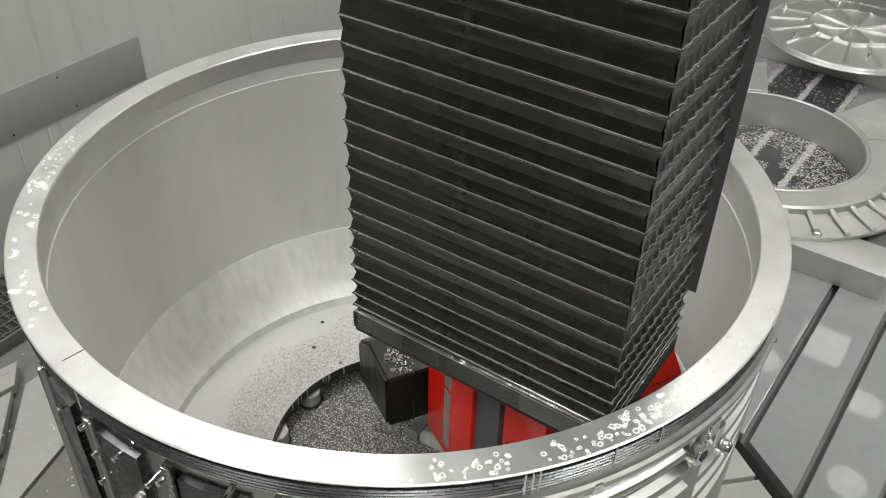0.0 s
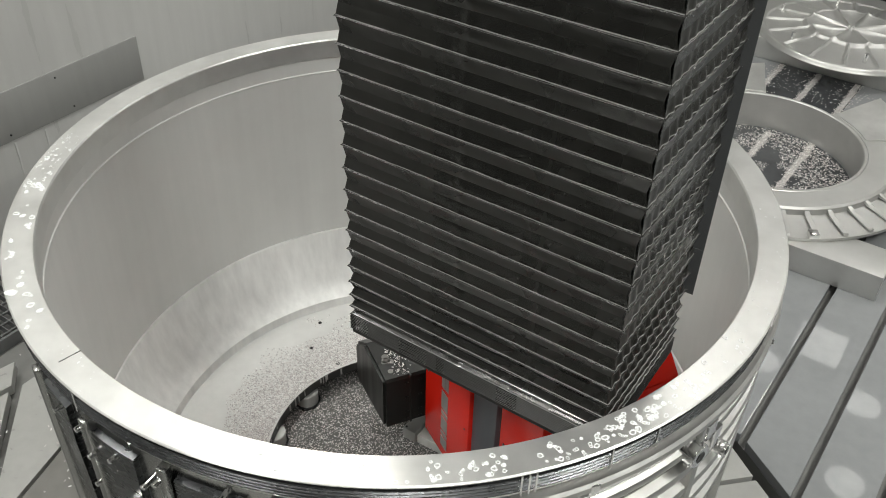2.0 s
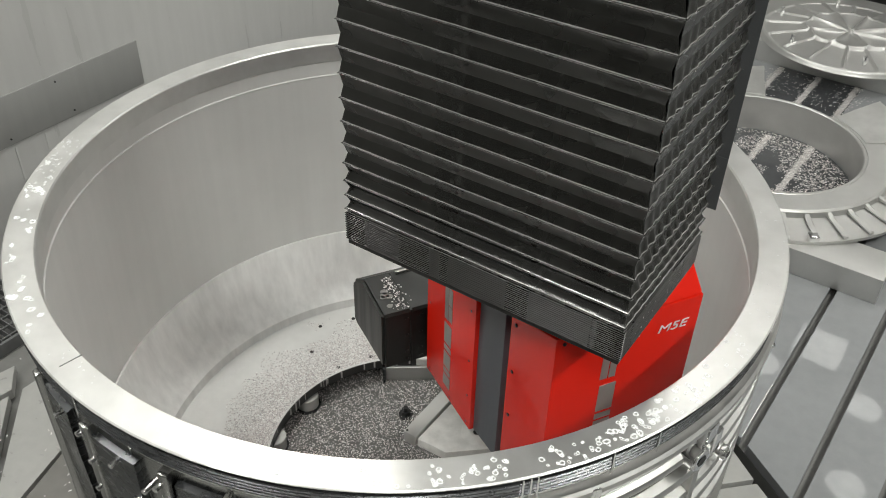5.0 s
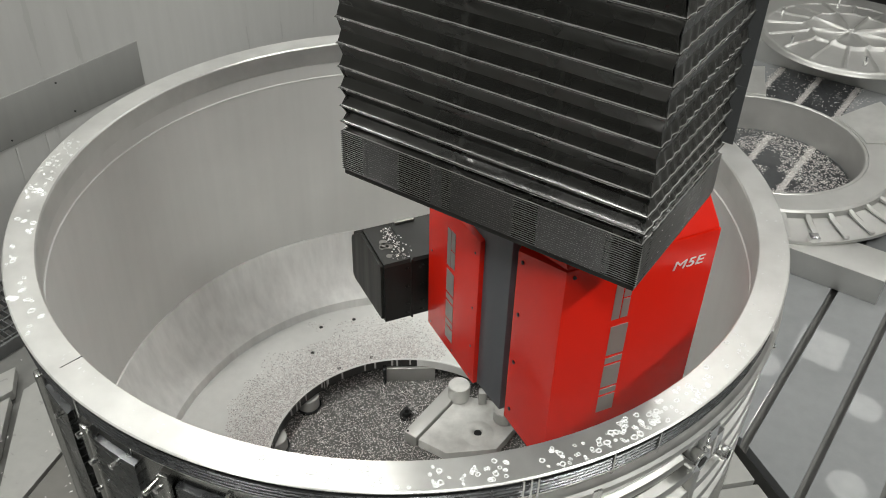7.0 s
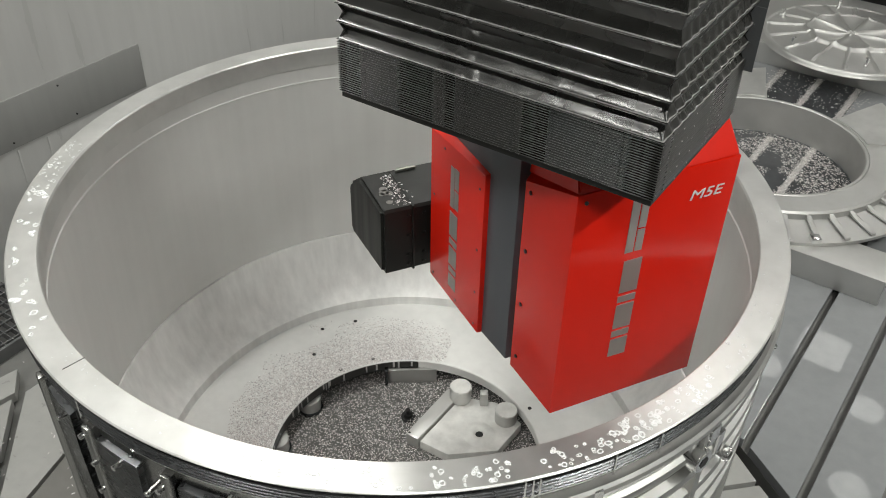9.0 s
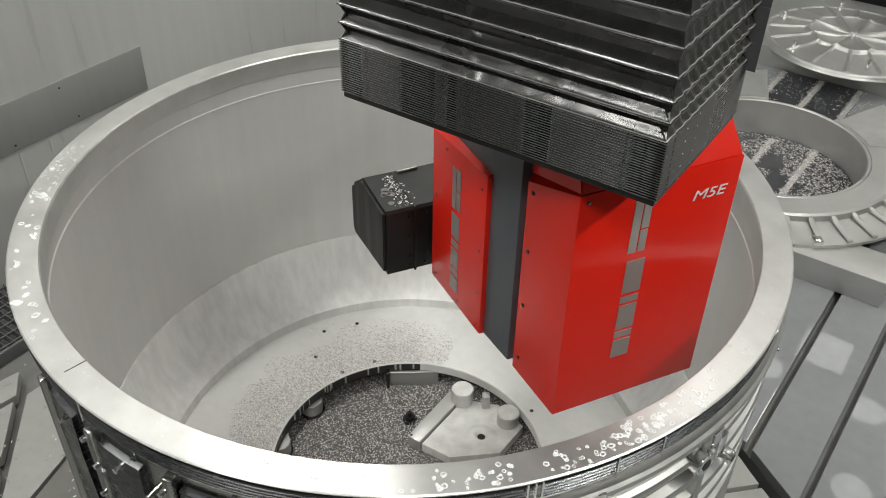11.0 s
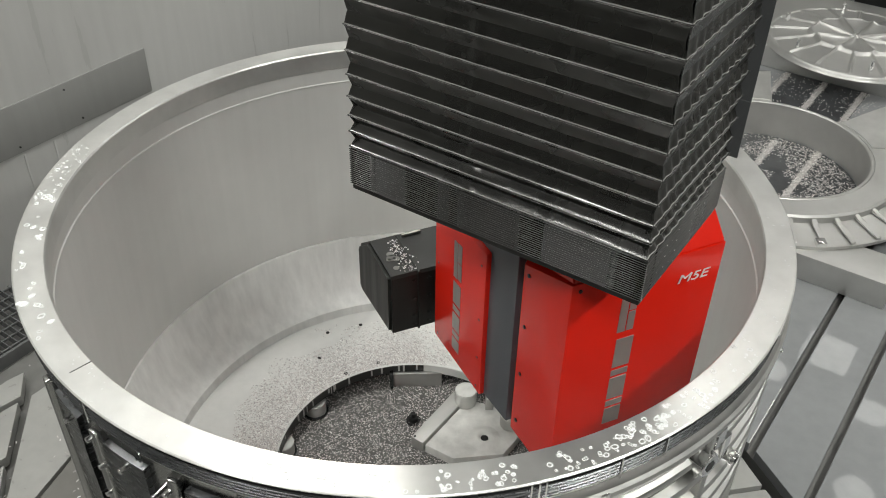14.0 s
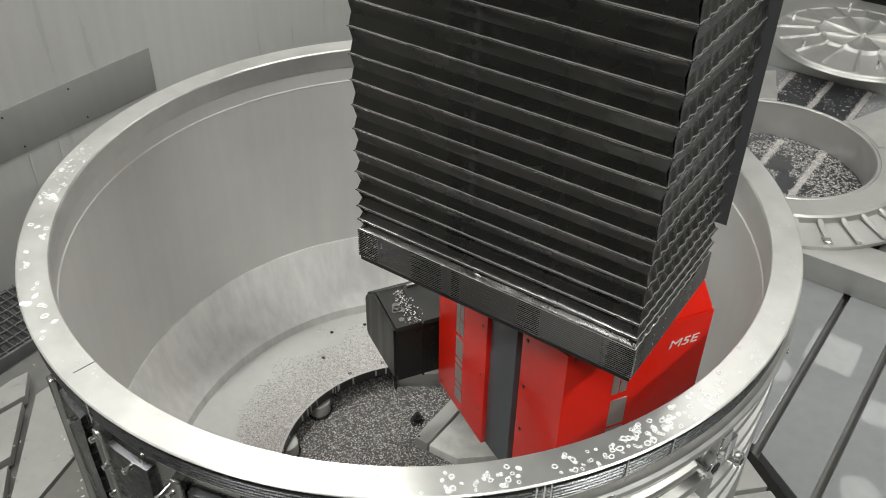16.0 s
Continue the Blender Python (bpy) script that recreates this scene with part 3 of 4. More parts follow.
    # narrow red side cover
    flap = part("side_cover", prism([(0.070, -0.281), (0.0905, -0.281), (0.076, -0.030), (0.0555, -0.030)], -0.252, [0.183, 0.187, 0.187, 0.168], 0.004), RED, h, "narrow glossy red side cover", 25)

    def side_bar(q0, q1, z0, z1):
        x = lambda q: 0.0555 + (q + 0.030) / (-0.251) * 0.0145
        bm = bmesh.new()
        lo = [bm.verts.new((x(q) - 0.0012, q, z)) for q, z in ((q0, z0), (q1, z0), (q1, z1), (q0, z1))]
        hi = [bm.verts.new((x(q) + 0.002, q, z)) for q, z in ((q0, z0), (q1, z0), (q1, z1), (q0, z1))]
        bm.faces.new(lo)
        bm.faces.new(hi[::-1])
        for i in range(4):
            bm.faces.new((lo[i], hi[i], hi[(i + 1) % 4], lo[(i + 1) % 4]))
        part("mark", bm, SILVER, flap, "silver bar of a plain mark")

    side_bar(-0.149, -0.132, 0.018, 0.125)
    side_bar(-0.170, -0.152, 0.022, 0.070)
    side_bar(-0.170, -0.152, 0.074, 0.128)
    for z0, z1 in ((-0.213, -0.175), (-0.168, -0.153), (-0.146, -0.094), (-0.086, -0.070), (-0.062, 0.005)):
        side_bar(-0.168, -0.132, z0, z1)
    for q, z in ((-0.262, 0.14), (-0.262, -0.02), (-0.262, -0.14), (-0.262, -0.235), (-0.05, 0.0), (-0.05, -0.235), (-0.10, 0.15), (-0.17, -0.235)):
        x = 0.0555 + (q + 0.030) / (-0.251) * 0.0145
        part("screw", move(cyl(0.0032, 0, 0.003, segs=10), Matrix.Translation((x - 0.0010, q, z)) @ pose(0, 0, 0, 0, 90)), BOLT, flap)
    # black motor housing that sticks out behind the side cover
    bm = bmesh.new()
    prof = [(0.02, -0.263), (0.02, -0.080), (0.026, -0.073), (0.19, -0.073), (0.265, -0.130), (0.274, -0.150), (0.274, -0.284), (0.25, -0.284)]
    a = [bm.verts.new((-0.052, q, z)) for q, z in prof]
    b = [bm.verts.new((0.30, q, z)) for q, z in prof]
    bm.faces.new(a)
    bm.faces.new(b[::-1])
    for i in range(len(prof)):
        j = (i + 1) % len(prof)
        bm.faces.new((a[i], a[j], b[j], b[i]))
    bmesh.ops.bevel(bm, geom=[e for e in bm.edges if e.verts[0].co.x < 0 and e.verts[1].co.x < 0], offset=0.008, segments=2, affect="EDGES")
    motor = part("motor_housing", bm, BLACK_BOX, h, "matt black motor housing with swarf on top", 30)
    part("collar", box(0.028, 0.034, 0.0165, 0.188, -0.268, -0.0705, 0.002), BLACK_BOX, motor)
    part("handle", box(0.045, 0.10, 0.176, 0.184, -0.0735, -0.066, 0.001), SILVER, motor, "bright edge strip")
    for z in (-0.10, -0.16, -0.22, -0.25):
        for x in (0.018, 0.06):
            part("screw", move(cyl(0.005, 0, 0.004, segs=10), Matrix.Translation((x, 0.020, z)) @ pose(0, 0, 0, 90)), BOLT, motor)
    # swarf lying on the housing
    bm = bmesh.new()
    rnd = random.Random(5)
    for i in range(150):
        x, y = rnd.gauss(0.012, 0.012), rnd.uniform(0.03, 0.17)
        s = rnd.uniform(0.0015, 0.004)
        a = rnd.uniform(0, 6.28)
        p = [bm.verts.new((x + s * math.cos(a + k * 2.1), y + s * math.sin(a + k * 2.1), -0.0725 + rnd.uniform(0.0003, 0.004))) for k in range(3)]
        bm.faces.new(p)
    part("swarf", bm, CHIP, motor, "bright swarf caught on the housing", None)
    bm = bmesh.new()
    for x, y, r in ((-0.015, 0.10, 0.013), (-0.018, 0.055, 0.008), (-0.004, 0.092, 0.010), (-0.012, 0.115, 0.011), (-0.024, 0.094, 0.007)):
        cyl(r, -0.0731, -0.0722, x, y, 14, bm=bm)
    part("film_patch", bm, DULL, motor, "dried coolant patches", None)
    # ram inside the bellows, and the black plate under them
    ram = box(BU0 + 0.09, BU1 - 0.09, BV0 + 0.075, BV1 - 0.075, ZB, 3.32, 0.004)
    part("ram", move(ram, HEAD.inverted() @ MACHINE), SLATE, h, "dark ram inside the bellows", 25)
    plate = box(BU0 + 0.002, BU1 - 0.002, BV0 + 0.002, BV1 - 0.002, ZB - 0.010, ZB, 0.002)
    part("bellows_plate", move(plate, HEAD.inverted() @ MACHINE), BLACK_BOX, h, "black plate that carries the bellows", 25)
    return h


FOLDS, PITCH, NEST = 63, 0.0525, 0.0045
FIRST = 0.689 - 18 * PITCH - 9 * PITCH      # natural height of the lowest fold


def ridge_mesh(seed):
    """The stiff ridge of one pleat: a thin, slightly wavy rounded frame round the bellows."""
    bm = bmesh.new()
    cu, cv = (BU0 + BU1) / 2, (BV0 + BV1) / 2
    hu, hv = (BU1 - BU0) / 2, (BV1 - BV0) / 2
    prof = [(-0.0050, 0.0027), (-0.0004, 0.0026), (0.0008, 0.0022), (0.0013, 0.0014), (0.0004, 0.0006), (-0.0120, 0.0002), (-0.0120, 0.0025)]
    corners = ((-1, -1), (1, -1), (1, 1), (-1, 1))
    rings = []
    for c in range(4):
        (pu, pv), (nu, nv) = corners[c], corners[(c + 1) % 4]
        count = 40 if c % 2 == 0 else 24
        for k in range(count):
            f = k / count
            su, sv = pu + (nu - pu) * f, pv + (nv - pv) * f
            damp = min(1.0, 12 * min(f, 1 - f))
            w = damp * (0.0010 * noise.noise(Vector((f * 7, c, seed * 3.7))) + 0.0005 * noise.noise(Vector((f * 30, c, seed * 5.1))))
            lift = damp * 0.0002 * noise.noise(Vector((f * 11, c + 7, seed * 2.3)))
            rings.append([bm.verts.new((cu + su * (hu + o + w), cv + sv * (hv + o + w), z + lift)) for o, z in prof])
    m = len(prof)
    for i in range(len(rings)):
        p, q = rings[i], rings[(i + 1) % len(rings)]
        for k in range(m):
            f = bm.faces.new((p[k], p[(k + 1) % m], q[(k + 1) % m], q[k]))
            # the lighter face carries the ridge's painted highlight
            f.material_index = 1 if k == 2 else 0
    # a few chips caught on the ridge, most of them at the corners
    rnd = random.Random(seed)
    for _ in range(2):
        v = BV0 + (BV1 - BV0) * (rnd.random() ** 2 if rnd.random() < 0.5 else 1 - rnd.random() ** 3)
        r = rnd.uniform(0.0008, 0.0022)
        q = [bm.verts.new((BU0 - 0.0018 - rnd.uniform(0, 0.001), v + r * math.cos(k * 1.6 + seed), 0.002 + r * math.sin(k * 1.6 + seed))) for k in range(4)]
        bm.faces.new(q).material_index = 2
    return mesh_of("fold", bm, [BELLOWS, RIDGE, CHIP], 45)


SKIRT = 0.0258
SEAM = 0.034


def skirt_mesh(length, seed, ripple, down):
    """Half a pleat: a crumpled strip of coated cloth between a ridge and the valley above or below it."""
    bm = bmesh.new()
    nx, nz, half = int(length * 150), 5, length / 2
    sign = -1 if down else 1
    sheets = []
    for back in (0.0, 0.0010):
        rows = []
        for j in range(nz + 1):
            t = (0, 0.075, 0.25, 0.5, 0.76, 1)[j]
            row = []
            for i in range(nx + 1):
                s = -1 + 2 * i / nx
                x = s * (half - 0.002 - 0.006 * t)
                bulge = -0.0006 * math.sin(math.pi * t) - 0.0018 * math.exp(-8 * t)
                edge = min(1.0, 9 * (1 - abs(s))) * math.sin(math.pi * min(1, 0.12 + 0.88 * t))
                w = 0.0016 * noise.noise(Vector((x * 9, t * 0.8, seed * 7.3))) + 0.0007 * noise.noise(Vector((x * 40, t * 1.6, seed * 3.1)))
                if ripple and not down:
                    w += (0.0020 + 0.0011 * (seed % 3)) * math.sin(x * 205 + 1.2 * noise.noise(Vector((x * 12, seed, 0)))) * (0.4 + 0.6 * (1 - t))
                if not ripple and abs(x - SEAM) < 0.012:
                    w -= 0.0016 * math.cos((x - SEAM) / 0.012 * math.pi / 2) + 0.0028 * noise.noise(Vector((x * 110, t * 5, seed * 5.7)))
                row.append(bm.verts.new((x, bulge + w * edge + back, sign * SKIRT * t)))
            rows.append(row)
        sheets.append(rows)
    for rows in sheets:
        for j in range(nz):
            for i in range(nx):
                f = bm.faces.new((rows[j][i], rows[j][i + 1], rows[j + 1][i + 1], rows[j + 1][i]))
                # first row of the upper half gets the painted glint
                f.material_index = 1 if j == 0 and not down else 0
    a, b = sheets
    for j in range(nz):
        for i in (0, nx):
            bm.faces.new((a[j][i], a[j + 1][i], b[j + 1][i], b[j][i]))
    for i in range(nx):
        for j in (0, nz):
            bm.faces.new((a[j][i], a[j][i + 1], b[j][i + 1], b[j][i]))
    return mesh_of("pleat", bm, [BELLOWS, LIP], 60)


def fold_height(i, lift):
    """A fold hangs at its natural height until the rising stack below takes it along."""
    rest, pushed = FIRST + PITCH * i, ZB + lift + 0.002 + NEST * i
    gap = rest - pushed
    push = 0.045 * (math.exp(-gap / 0.11) if gap > 0 else 1 - gap / 0.11)
    return max(pushed, rest + push)


def lean(i, lift):
    """How far the two halves of the pleat over fold i lean inwards, from the room up to the next ridge."""
    room = fold_height(i + 1, lift) - fold_height(i, lift)
    a = math.degrees(math.acos(min(0.985, max(0.05, (room / 2 - 0.0012) / SKIRT))))
    return a * (0.18 + 0.82 * (a / 90) ** 1.2)


def flap_height(i, lift):
    """The guide strips slide up past the stack instead of joining it."""
    return max(FIRST + PITCH * i, 0.483 + 0.855 * lift)


SIDES = ((((BU0 + BU1) / 2, BV0 + 0.0025), 0), ((BU0 + 0.0025, (BV0 + BV1) / 2), -90), (((BU0 + BU1) / 2, BV1 - 0.0025), 180), ((BU1 - 0.0025, (BV0 + BV1) / 2), 90))


def skirt_pose(side, angle, down):
    (u, v), turn = SIDES[side]
    return pose(u, v, 0.0004 if down else 0.0022, 0, 0, turn) @ pose(0, 0, 0, angle if down else -angle)


def bellows():
    b = thing("bellows", "black pleated bellows around the ram, compressed towards its foot", "bellows", MACHINE.copy())
    ridges = [ridge_mesh(s) for s in range(5)]
    meshes = {(side, down): [skirt_mesh(BV1 - BV0 if side else BU1 - BU0, s + 20 * side + 50 * down, bool(side), bool(down)) for s in range(5)]
              for side in (0, 1) for down in (0, 1)}
    made = []
    for i in range(FOLDS):
        ob = new("fold", ridges[(i * 2) % 5])
        ob.parent = b
        ob.location = (0, 0, fold_height(i, 0))
        skirts = []
        for side in range(4):
            for down in (0, 1):
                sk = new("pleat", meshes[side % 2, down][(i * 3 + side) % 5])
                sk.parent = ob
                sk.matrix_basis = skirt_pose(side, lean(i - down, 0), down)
                skirts.append((sk, side, down))
        flap = part("guide_flap", box(BU0 - 0.015, BU0 + 0.02, BV1 + 0.003, BV1 + 0.00308, 0.0, 0.1150), STRIP, b, "flat slate-coloured guide strip")
        flap.location = (0, 0.0001 * (i % 30), flap_height(i, 0))
        made.append((ob, skirts, flap))
    return made


head = milling_head()
folds = bellows()

# ---------------------------------------------------------------- the castings behind
def ribbed_ring():
    """A ring with a wide fan of ribbed pockets, cut away in an arc at its back."""
    g = thing("ribbed_ring_part", "milled aluminium ring with radial pockets, swarf inside", "workpiece", pose(1.665, 1.73, 0))
    r0, zt = 0.432, -0.90
    part("bore_ring", lathe([(r0, ZT + 0.001), (r0, zt - 0.004), (r0 + 0.004, zt), (r0 + 0.014, zt), (r0 + 0.018, zt - 0.004), (r0 + 0.018, ZT + 0.001)], segs=96), ALU_FAR, g, "smooth round bore")
    a0, a1 = 71, 387
    part("fan_plate", lathe([(r0 + 0.0185, -0.962), (r0 + 0.0185, zt - 0.001), (r0 + 0.125, zt - 0.004), (r0 + 0.135, zt - 0.012), (r0 + 0.14, -0.935), (r0 + 0.27, -0.948), (r0 + 0.285, -0.948), (r0 + 0.285, -0.962)], a0, a1, 110), ALU_FAR, g, "fan of shallow milled pockets", 30)
    for k in range(27):
        a = a0 + 26 + (a1 - a0 - 50) * (k + 0.5) / 27
        bm = bmesh.new()
        w = 0.0085
        pr = [(r0 + 0.128, -0.93), (r0 + 0.128, zt - 0.012), (r0 + 0.16, zt - 0.026), (r0 + 0.272, -0.938), (r0 + 0.278, -0.946)]
        lo = [bm.verts.new((r, -w - (0.004 if z < -0.925 else 0), z)) for r, z in pr]
        hi = [bm.verts.new((r, w + (0.004 if z < -0.925 else 0), z)) for r, z in pr]
        bm.faces.new(lo)
        bm.faces.new(hi[::-1])
        for i in range(len(pr)):
            j = (i + 1) % len(pr)
            bm.faces.new((lo[i], hi[i], hi[j], lo[j]))
        bmesh.ops.bevel(bm, geom=bm.edges[:], offset=0.002, segments=2, affect="EDGES")
        part("web", move(bm, Matrix.Rotation(radians(a), 4, "Z")), ALU_FAR, g, smooth=40)
    for a in (268, 300, 330):
        part("lug", move(box(r0 + 0.25, r0 + 0.29, -0.02, 0.02, -0.947, -0.925, 0.004), Matrix.Rotation(radians(a), 4, "Z")), CHROME, g)
    # upswept horns on both sides of the cut
    for a, s in ((98, 1), (0, -1)):
        bm = bmesh.new()
        grid = []
        for i in range(9):
            t = i / 8
            row = []
            for j in range(7):
                q = j / 6
                rr = r0 + 0.03 + q * (0.30 - 0.10 * t)
                ang = radians(a + s * (-26 + 30 * t))
                row.append(bm.verts.new((rr * math.cos(ang), rr * math.sin(ang), zt + 0.003 + 0.016 * q * (1 - t) * (2 - q))))
            grid.append(row)
        for i in range(8):
            for j in range(6):
                bm.faces.new((grid[i][j], grid[i + 1][j], grid[i + 1][j + 1], grid[i][j + 1]))
        r = bmesh.ops.extrude_face_region(bm, geom=bm.faces[:])
        for v in r["geom"]:
            if isinstance(v, bmesh.types.BMVert):
                v.co.z = zt - 0.012
        part("horn", bm, ALU_RIM, g, "bright upswept edge", 50)


def disc_height(r, a):
    """Relief of the milled disc: a petalled dish in the middle, ribbed pockets round it."""
    petal = abs(math.sin(4 * a))
    edge = 0.252 + 0.016 * math.sin(4 * a) ** 2
    smooth = lambda x: max(0.0, min(1.0, x)) ** 2 * (3 - 2 * max(0.0, min(1.0, x)))
    dish = 0.050 + 0.014 * (r / 0.28) ** 2 + 0.014 * (1 - petal) ** 4 * smooth(r / 0.08) - 0.012 * petal * math.sin(math.pi * min(1, r / 0.27))
    dish += 0.014 * (1 - smooth((r - 0.012) / 0.02))
    rib = 1 - smooth((abs(math.sin(8 * a + 0.5)) * r / 8 - 0.004) / 0.007)
    bead = 1 - smooth((abs(r - edge) - 0.004) / 0.016)
    pocket = 0.048 - 0.11 * (r - 0.25) + 0.013 * rib * smooth((0.515 - r) / 0.05)
    k = smooth((r - edge + 0.012) / 0.024)
    h = dish * (1 - k) + pocket * k + 0.006 * bead
    out = smooth((r - 0.475 - 0.012 * abs(math.sin(8 * a + 0.5))) / 0.014)
    h += 0.004 * (1 - smooth((abs(r - 0.505) - 0.006) / 0.012)) + 0.004 * out
    return h * (1 - smooth((r - 0.515) / 0.015)) + 0.002


def hub_disc():
    """A milled disc with a petalled middle and radial ribs."""
    c = thing("ribbed_disc_part", "milled aluminium disc with petalled middle and radial ribs", "workpiece", pose(2.575, 2.955, -0.9595) @ Matrix.Diagonal((0.95, 0.95, 1, 1)))
    na, nr, top = 384, 126, 0.53
    vs, fs = [(0, 0, disc_height(0, 0))], []
    for j in range(1, nr + 1):
        r = top * j / nr
        for i in range(na):
            a = 2 * math.pi * i / na
            vs.append((r * math.cos(a), r * math.sin(a), disc_height(r, a)))
    for i in range(na):
        vs.append((top * math.cos(2 * math.pi * i / na), top * math.sin(2 * math.pi * i / na), 0.0))
    at = lambda j, i: 1 + (j - 1) * na + i % na
    for i in range(na):
        fs.append((0, at(1, i), at(1, i + 1)))
    for j in range(1, nr + 1):
        for i in range(na):
            fs.append((at(j, i), at(j + 1, i), at(j + 1, i + 1), at(j, i + 1)))
    fs.append(tuple(at(nr + 1, na - 1 - i) for i in range(na)))
    me = bpy.data.meshes.new("disc")
    me.from_pydata(vs, [], fs)
    me.materials.append(ALU_FAR)
    me.shade_smooth()
    me.set_sharp_from_angle(angle=radians(50))
    body = new("disc", me)
    body.parent = c
    tagged(body, "stepped disc body with milled pockets")
    for k in range(6):
        a = radians(k * 60 + 18)
        part("pin", cyl(0.012, 0.03, 0.085, 0.43 * math.cos(a), 0.43 * math.sin(a), 14, 0.002), CHROME, c)


def castings():
    s = thing("support_slab", "milled aluminium slab under the ribbed ring", "slab", MACHINE, "support slabs")
    part("block", box(-1.0, -0.30, 1.72, 1.92, ZT + 0.0005, -0.963, 0.004), ALU_FAR, s)
    s = thing("support_slab", "long grey slab under the ribbed disc", "slab", MACHINE, "support slabs")
    part("block", box(-1.6, 0.75, 3.59, 4.6, ZT + 0.0005, -0.96, 0.004), ALU_FAR, s)
    ribbed_ring()
    hub_disc()
    d = thing("machine_housing", "dark green-black machine housing beyond the discs", "housing", MACHINE @ pose(-0.62, 4.72, ZT + 0.0005))
    part("body", box(-0.6, 0.52, 0, 0.5, 0, 0.62, 0.02), GUTTER, d)
    part("foot_rail", box(-0.62, 0.54, -0.03, -0.001, 0, 0.08, 0.004), SLATE, d)


castings()


# ---------------------------------------------------------------- swarf and coolant
def flakes(name, spots, label, lo, hi, seed):
    """Loose bent flakes, one small folded piece at each spot."""
    rnd = random.Random(seed)
    vs, fs = [], []
    for x, y, z in spots:
        a, l, w = rnd.uniform(0, 6.283), rnd.uniform(lo, hi), rnd.uniform(lo, hi) * 0.45
        ca, sa = math.cos(a), math.sin(a)
        k = len(vs)
        lift, tip = rnd.uniform(0.0, 0.5) * l, rnd.uniform(-0.4, 0.4) * w
        for px, py, pz in ((-l, -w, 0.0), (-l, w, tip), (0, -w, lift), (0, w, lift + tip), (l, -w * 0.6, 0.0), (l, w * 0.6, tip)):
            vs.append((x + px * ca - py * sa, y + px * sa + py * ca, z + max(0.0003, pz + 0.0006)))
        fs += [(k, k + 2, k + 3, k + 1), (k + 2, k + 4, k + 5, k + 3)]
    me = bpy.data.meshes.new(name)
    me.from_pydata(vs, [], fs)
    me.materials.append(CHIP)
    return tagged(new(name, me), label, "swarf", kind="stuff")


def swarf():
    rnd = random.Random(11)
    inside = []
    while len(inside) < 30000:
        x, y = rnd.uniform(-0.6, 0.6), rnd.uniform(-0.25, 0.6)
        if math.hypot(x, y) < 0.6:
            heap = 0.012 * (1 + noise.noise(Vector((x * 7, y * 7, 0)))) * 0.5
            inside.append((x, y, ZT + 0.018 + rnd.random() * heap))
    flakes("swarf_heap", inside, "dense heap of bright aluminium swarf under the hole", 0.0013, 0.0032, 1)
    ledge = []
    while len(ledge) < 19000:
        a, r = rnd.uniform(72, 215), 0.415 + abs(rnd.gauss(0, 0.10))
        edge = 0.685 - 0.0022 * abs(a - 118) + 0.04 * noise.noise(Vector((a * 0.08, 0, 3)))
        if r < edge and (a > 84 or rnd.random() < 0.4):
            x, y = r * math.cos(radians(a)), r * math.sin(radians(a))
            if noise.noise(Vector((x * 9, y * 9, 5))) > -0.9 + 5.0 * max(0, r - 0.46):
                ledge.append((x, y, FLOOR))
    flakes("swarf_scatter", ledge, "fine swarf scattered over the casing floor", 0.0013, 0.0036, 2)
    bm = bmesh.new()
    inner_e, outer_e = [], []
    for i in range(61):
        a = 82 + 120 * i / 60
        reach = 0.60 - 0.0020 * abs(a - 118) + 0.035 * noise.noise(Vector((a * 0.12, 1, 9))) + 0.012 * noise.noise(Vector((a * 0.6, 4, 2)))
        if i in (0, 60):
            reach = 0.37
        elif i in (1, 59):
            reach = min(reach, 0.44)
        for r, row in ((0.4135, inner_e), (max(0.42, reach + 0.06), outer_e)):
            row.append(bm.verts.new((r * math.cos(radians(a)), r * math.sin(radians(a)), FLOOR + 0.0006)))
    for i in range(60):
        bm.faces.new((inner_e[i], inner_e[i + 1], outer_e[i + 1], outer_e[i]))
    tagged(part("swarf_film", bm, DUSTING), "thin grey film of swarf dust and coolant", "swarf", kind="stuff")
    ring = []
    while len(ring) < 7500:
        a, r = rnd.uniform(0, 6.283), 0.42 * math.sqrt(rnd.random())
        x, y = 1.665 + r * math.cos(a), 1.73 + r * math.sin(a)
        if noise.noise(Vector((x * 6, y * 6, 8))) + 0.9 * (r - 0.3) > -0.25 + 0.2 * rnd.random():
            ring.append((x, y, ZT))
    # dark sheets inside the ring and behind it, painting the table's shade and dark reflections
    for poly in ([(1.665 + 0.43 * math.cos(k * math.pi / 32), 1.73 + 0.43 * math.sin(k * math.pi / 32)) for k in range(64)],
                 [tuple(mv(u, v).xy) for u, v in (skew(0.02, 2.87), skew(0.02, 3.588), skew(-0.42, 3.588), skew(-0.42, 2.87))]):
        tagged(part("film_patch", prism(poly, ZT + 0.0004, ZT + 0.0010), DARK_SHEET), "dark sheet on the table for the shade and dark reflection there", "coolant", kind="stuff")
    # swarf packed into the T-slots inside the ring and behind it
    for u, v0, v1 in ((-0.19, 1.99, 2.77), (-0.40, 1.97, 2.79), (-0.19, 2.86, 3.58), (-0.40, 2.86, 3.58), (0.02, 2.86, 3.58)):
        tagged(part("slot_swarf", prism([skew(u - 0.0133, v0), skew(u + 0.0133, v0), skew(u + 0.0133, v1), skew(u - 0.0133, v1)], ZT - 0.0405, ZT + 0.0018), FILM, None, at=MACHINE), "grey swarf packed into a table slot", "swarf", kind="stuff")
        for _ in range(1100):
            p = mv(*skew(u + rnd.gauss(0, 0.010), rnd.uniform(v0, v1)))
            ring.append((p.x, p.y, ZT + 0.002))
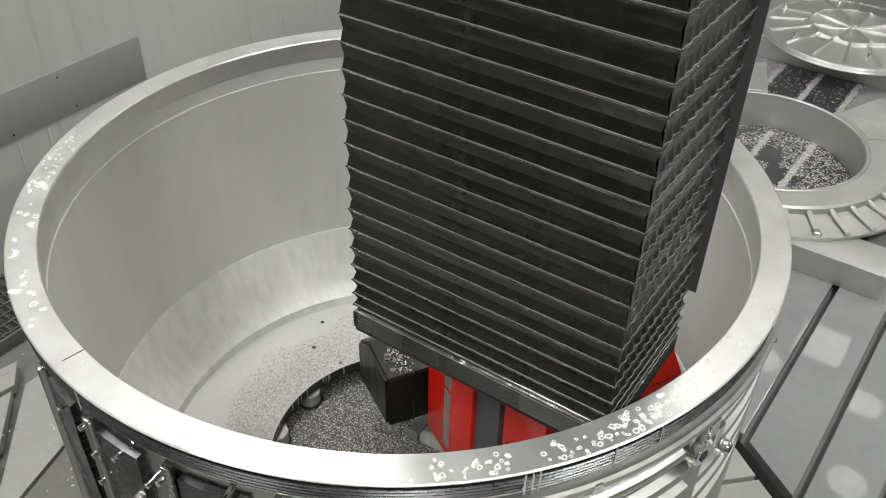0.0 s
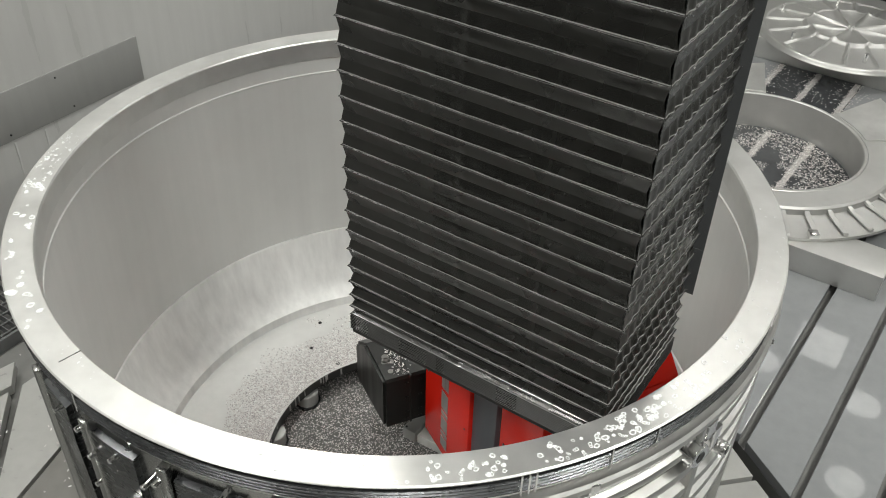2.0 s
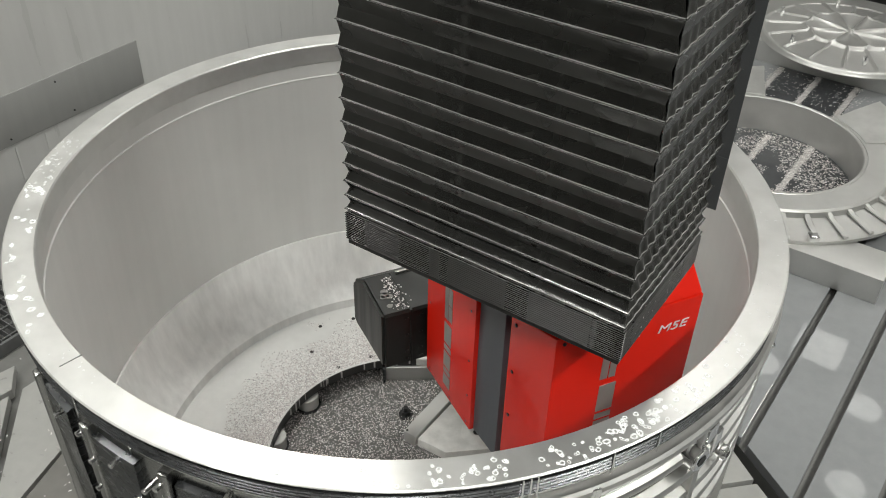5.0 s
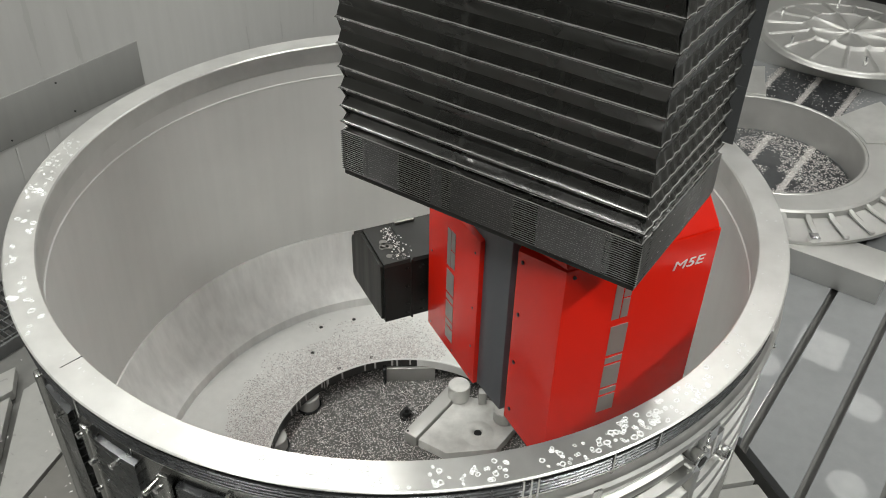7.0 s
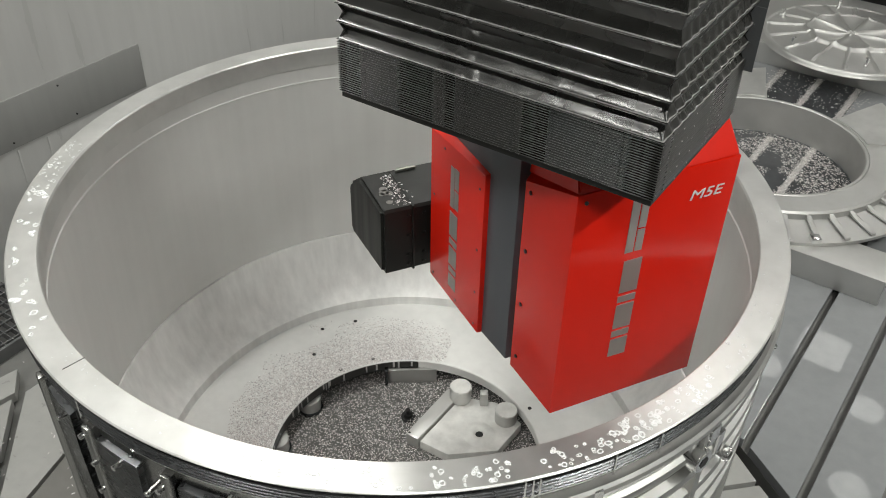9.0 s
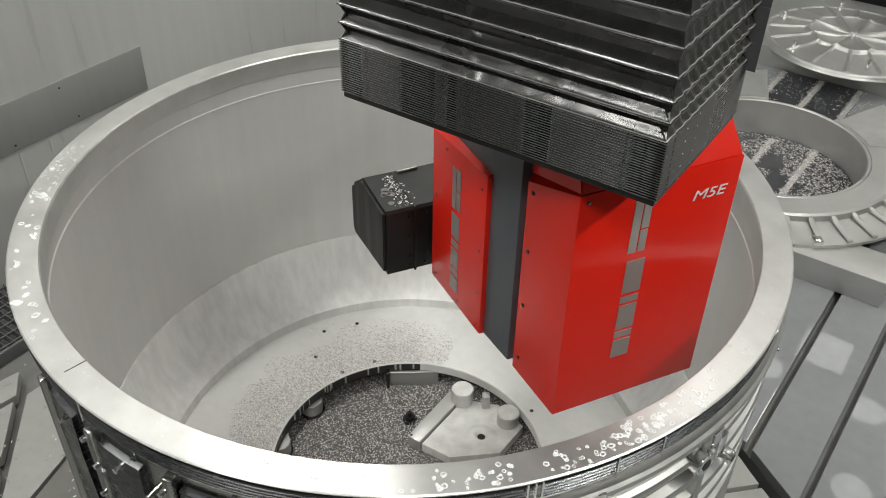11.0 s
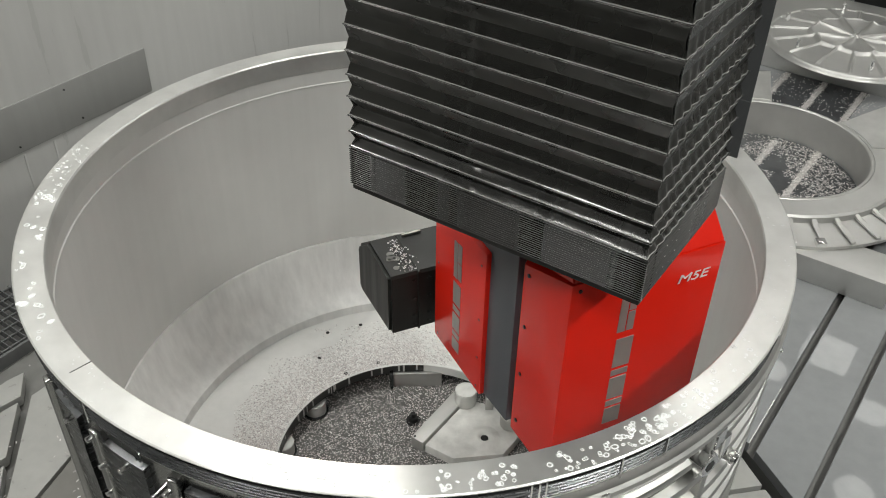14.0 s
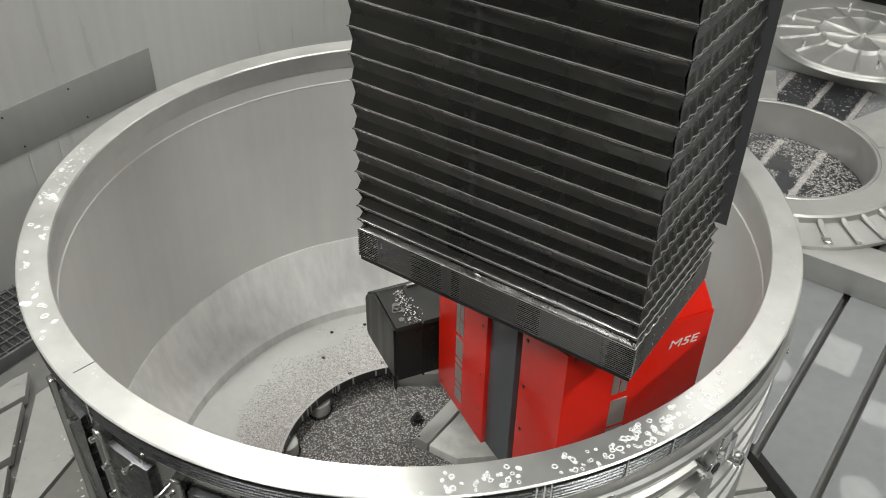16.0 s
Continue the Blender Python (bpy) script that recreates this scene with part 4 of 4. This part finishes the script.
    flakes("swarf_litter", ring, "swarf lying on the wet table inside the ring", 0.0025, 0.0065, 3)
    far = []
    for _ in range(2200):
        p = mv(rnd.uniform(-0.75, 0.25), rnd.uniform(2.55, 3.57))
        if noise.noise(Vector((p.x * 5, p.y * 5, 1))) > -0.1:
            far.append((p.x, p.y, ZT))
    flakes("swarf_litter", far, "swarf lying on the table between the workpieces", 0.003, 0.0065, 4)
    near = []
    for _ in range(60):
        near.append((rnd.uniform(-1.35, -0.95), rnd.uniform(-0.05, 0.75), ZT))
    flakes("swarf_crumbs", near, "a few swarf crumbs on the pale base plates", 0.002, 0.006, 6)


def drops():
    """Foamy coolant drops on the rim: low domes with a dimpled middle."""
    rnd = random.Random(21)
    vs, fs = [], []

    def drop(x, y, r):
        n, k = 14, len(vs)
        sx, sa = rnd.uniform(0.65, 1.0), rnd.uniform(0, 3.14)
        ca, sn = math.cos(sa), math.sin(sa)
        prof = ((1.0, 0.0002), (0.93, 0.0010), (0.76, 0.0016), (0.58, 0.0011), (0.48, 0.0002))
        wob = [1 + rnd.uniform(-0.13, 0.13) for _ in range(n)]
        for f, z in prof:
            for i in range(n):
                a = 6.2832 * i / n
                px, py = r * f * wob[i] * math.cos(a), r * f * wob[i] * sx * math.sin(a)
                vs.append((x + px * ca - py * sn, y + px * sn + py * ca, z * min(1.4, r / 0.007)))
        for j in range(4):
            for i in range(n):
                q = (i + 1) % n
                fs.append((k + j * n + i, k + j * n + q, k + (j + 1) * n + q, k + (j + 1) * n + i))
        if rnd.random() < 0.35:
            fs.append(tuple(k + 4 * n + i for i in range(n)))

    def scatter(n, a0, a1, r0, r1, s0, s1, mid=None):
        for _ in range(n):
            a = rnd.gauss(mid, (a1 - a0) / 5) if mid is not None else rnd.uniform(a0, a1)
            s = rnd.uniform(s0, s1)
            r = min(rnd.uniform(r0, r1), 0.874 - s)
            x, y = r * math.cos(radians(a)), r * math.sin(radians(a))
            drop(x, y, s)
            if rnd.random() < 0.25:
                b = rnd.uniform(0, 6.28)
                drop(x + 1.1 * s * math.cos(b), y + 1.1 * s * math.sin(b), s * 0.8)

    scatter(74, -88, -52, 0.824, 0.872, 0.0028, 0.0068)
    scatter(22, -72, -55, 0.826, 0.870, 0.0042, 0.0085, -63)
    scatter(16, -58, -40, 0.822, 0.862, 0.004, 0.007)
    scatter(26, -110, -88, 0.828, 0.872, 0.003, 0.007)
    scatter(10, -160, -142, 0.83, 0.872, 0.006, 0.010)
    scatter(20, 172, 200, 0.824, 0.874, 0.004, 0.009)
    scatter(60, 165, 182, 0.824, 0.876, 0.0015, 0.004)
    scatter(18, -142, -112, 0.824, 0.874, 0.001, 0.0025)
    scatter(30, -46, -8, 0.822, 0.872, 0.0012, 0.003)
    me = bpy.data.meshes.new("coolant_drops")
    me.from_pydata(vs, [], fs)
    me.materials.append(DROP)
    me.shade_smooth()
    tagged(new("coolant_drops", me), "milky coolant drops lying on the bright rim", "coolant", kind="stuff")


swarf()
drops()


# ---------------------------------------------------------------- motion
def motions():
    walk(head, [(t, Matrix.Translation((0, 0, z)) @ HEAD) for t, z in LIFT])
    for i, (ob, skirts, flap) in enumerate(folds):
        walk(ob, [(t, Matrix.Translation((0, 0, fold_height(i, z)))) for t, z in LIFT])
        for sk, side, down in skirts:
            walk(sk, [(t, skirt_pose(side, lean(i - down, z), down)) for t, z in LIFT])
        walk(flap, [(t, Matrix.Translation((0, 0.0001 * (i % 30), flap_height(i, z)))) for t, z in LIFT])


motions()
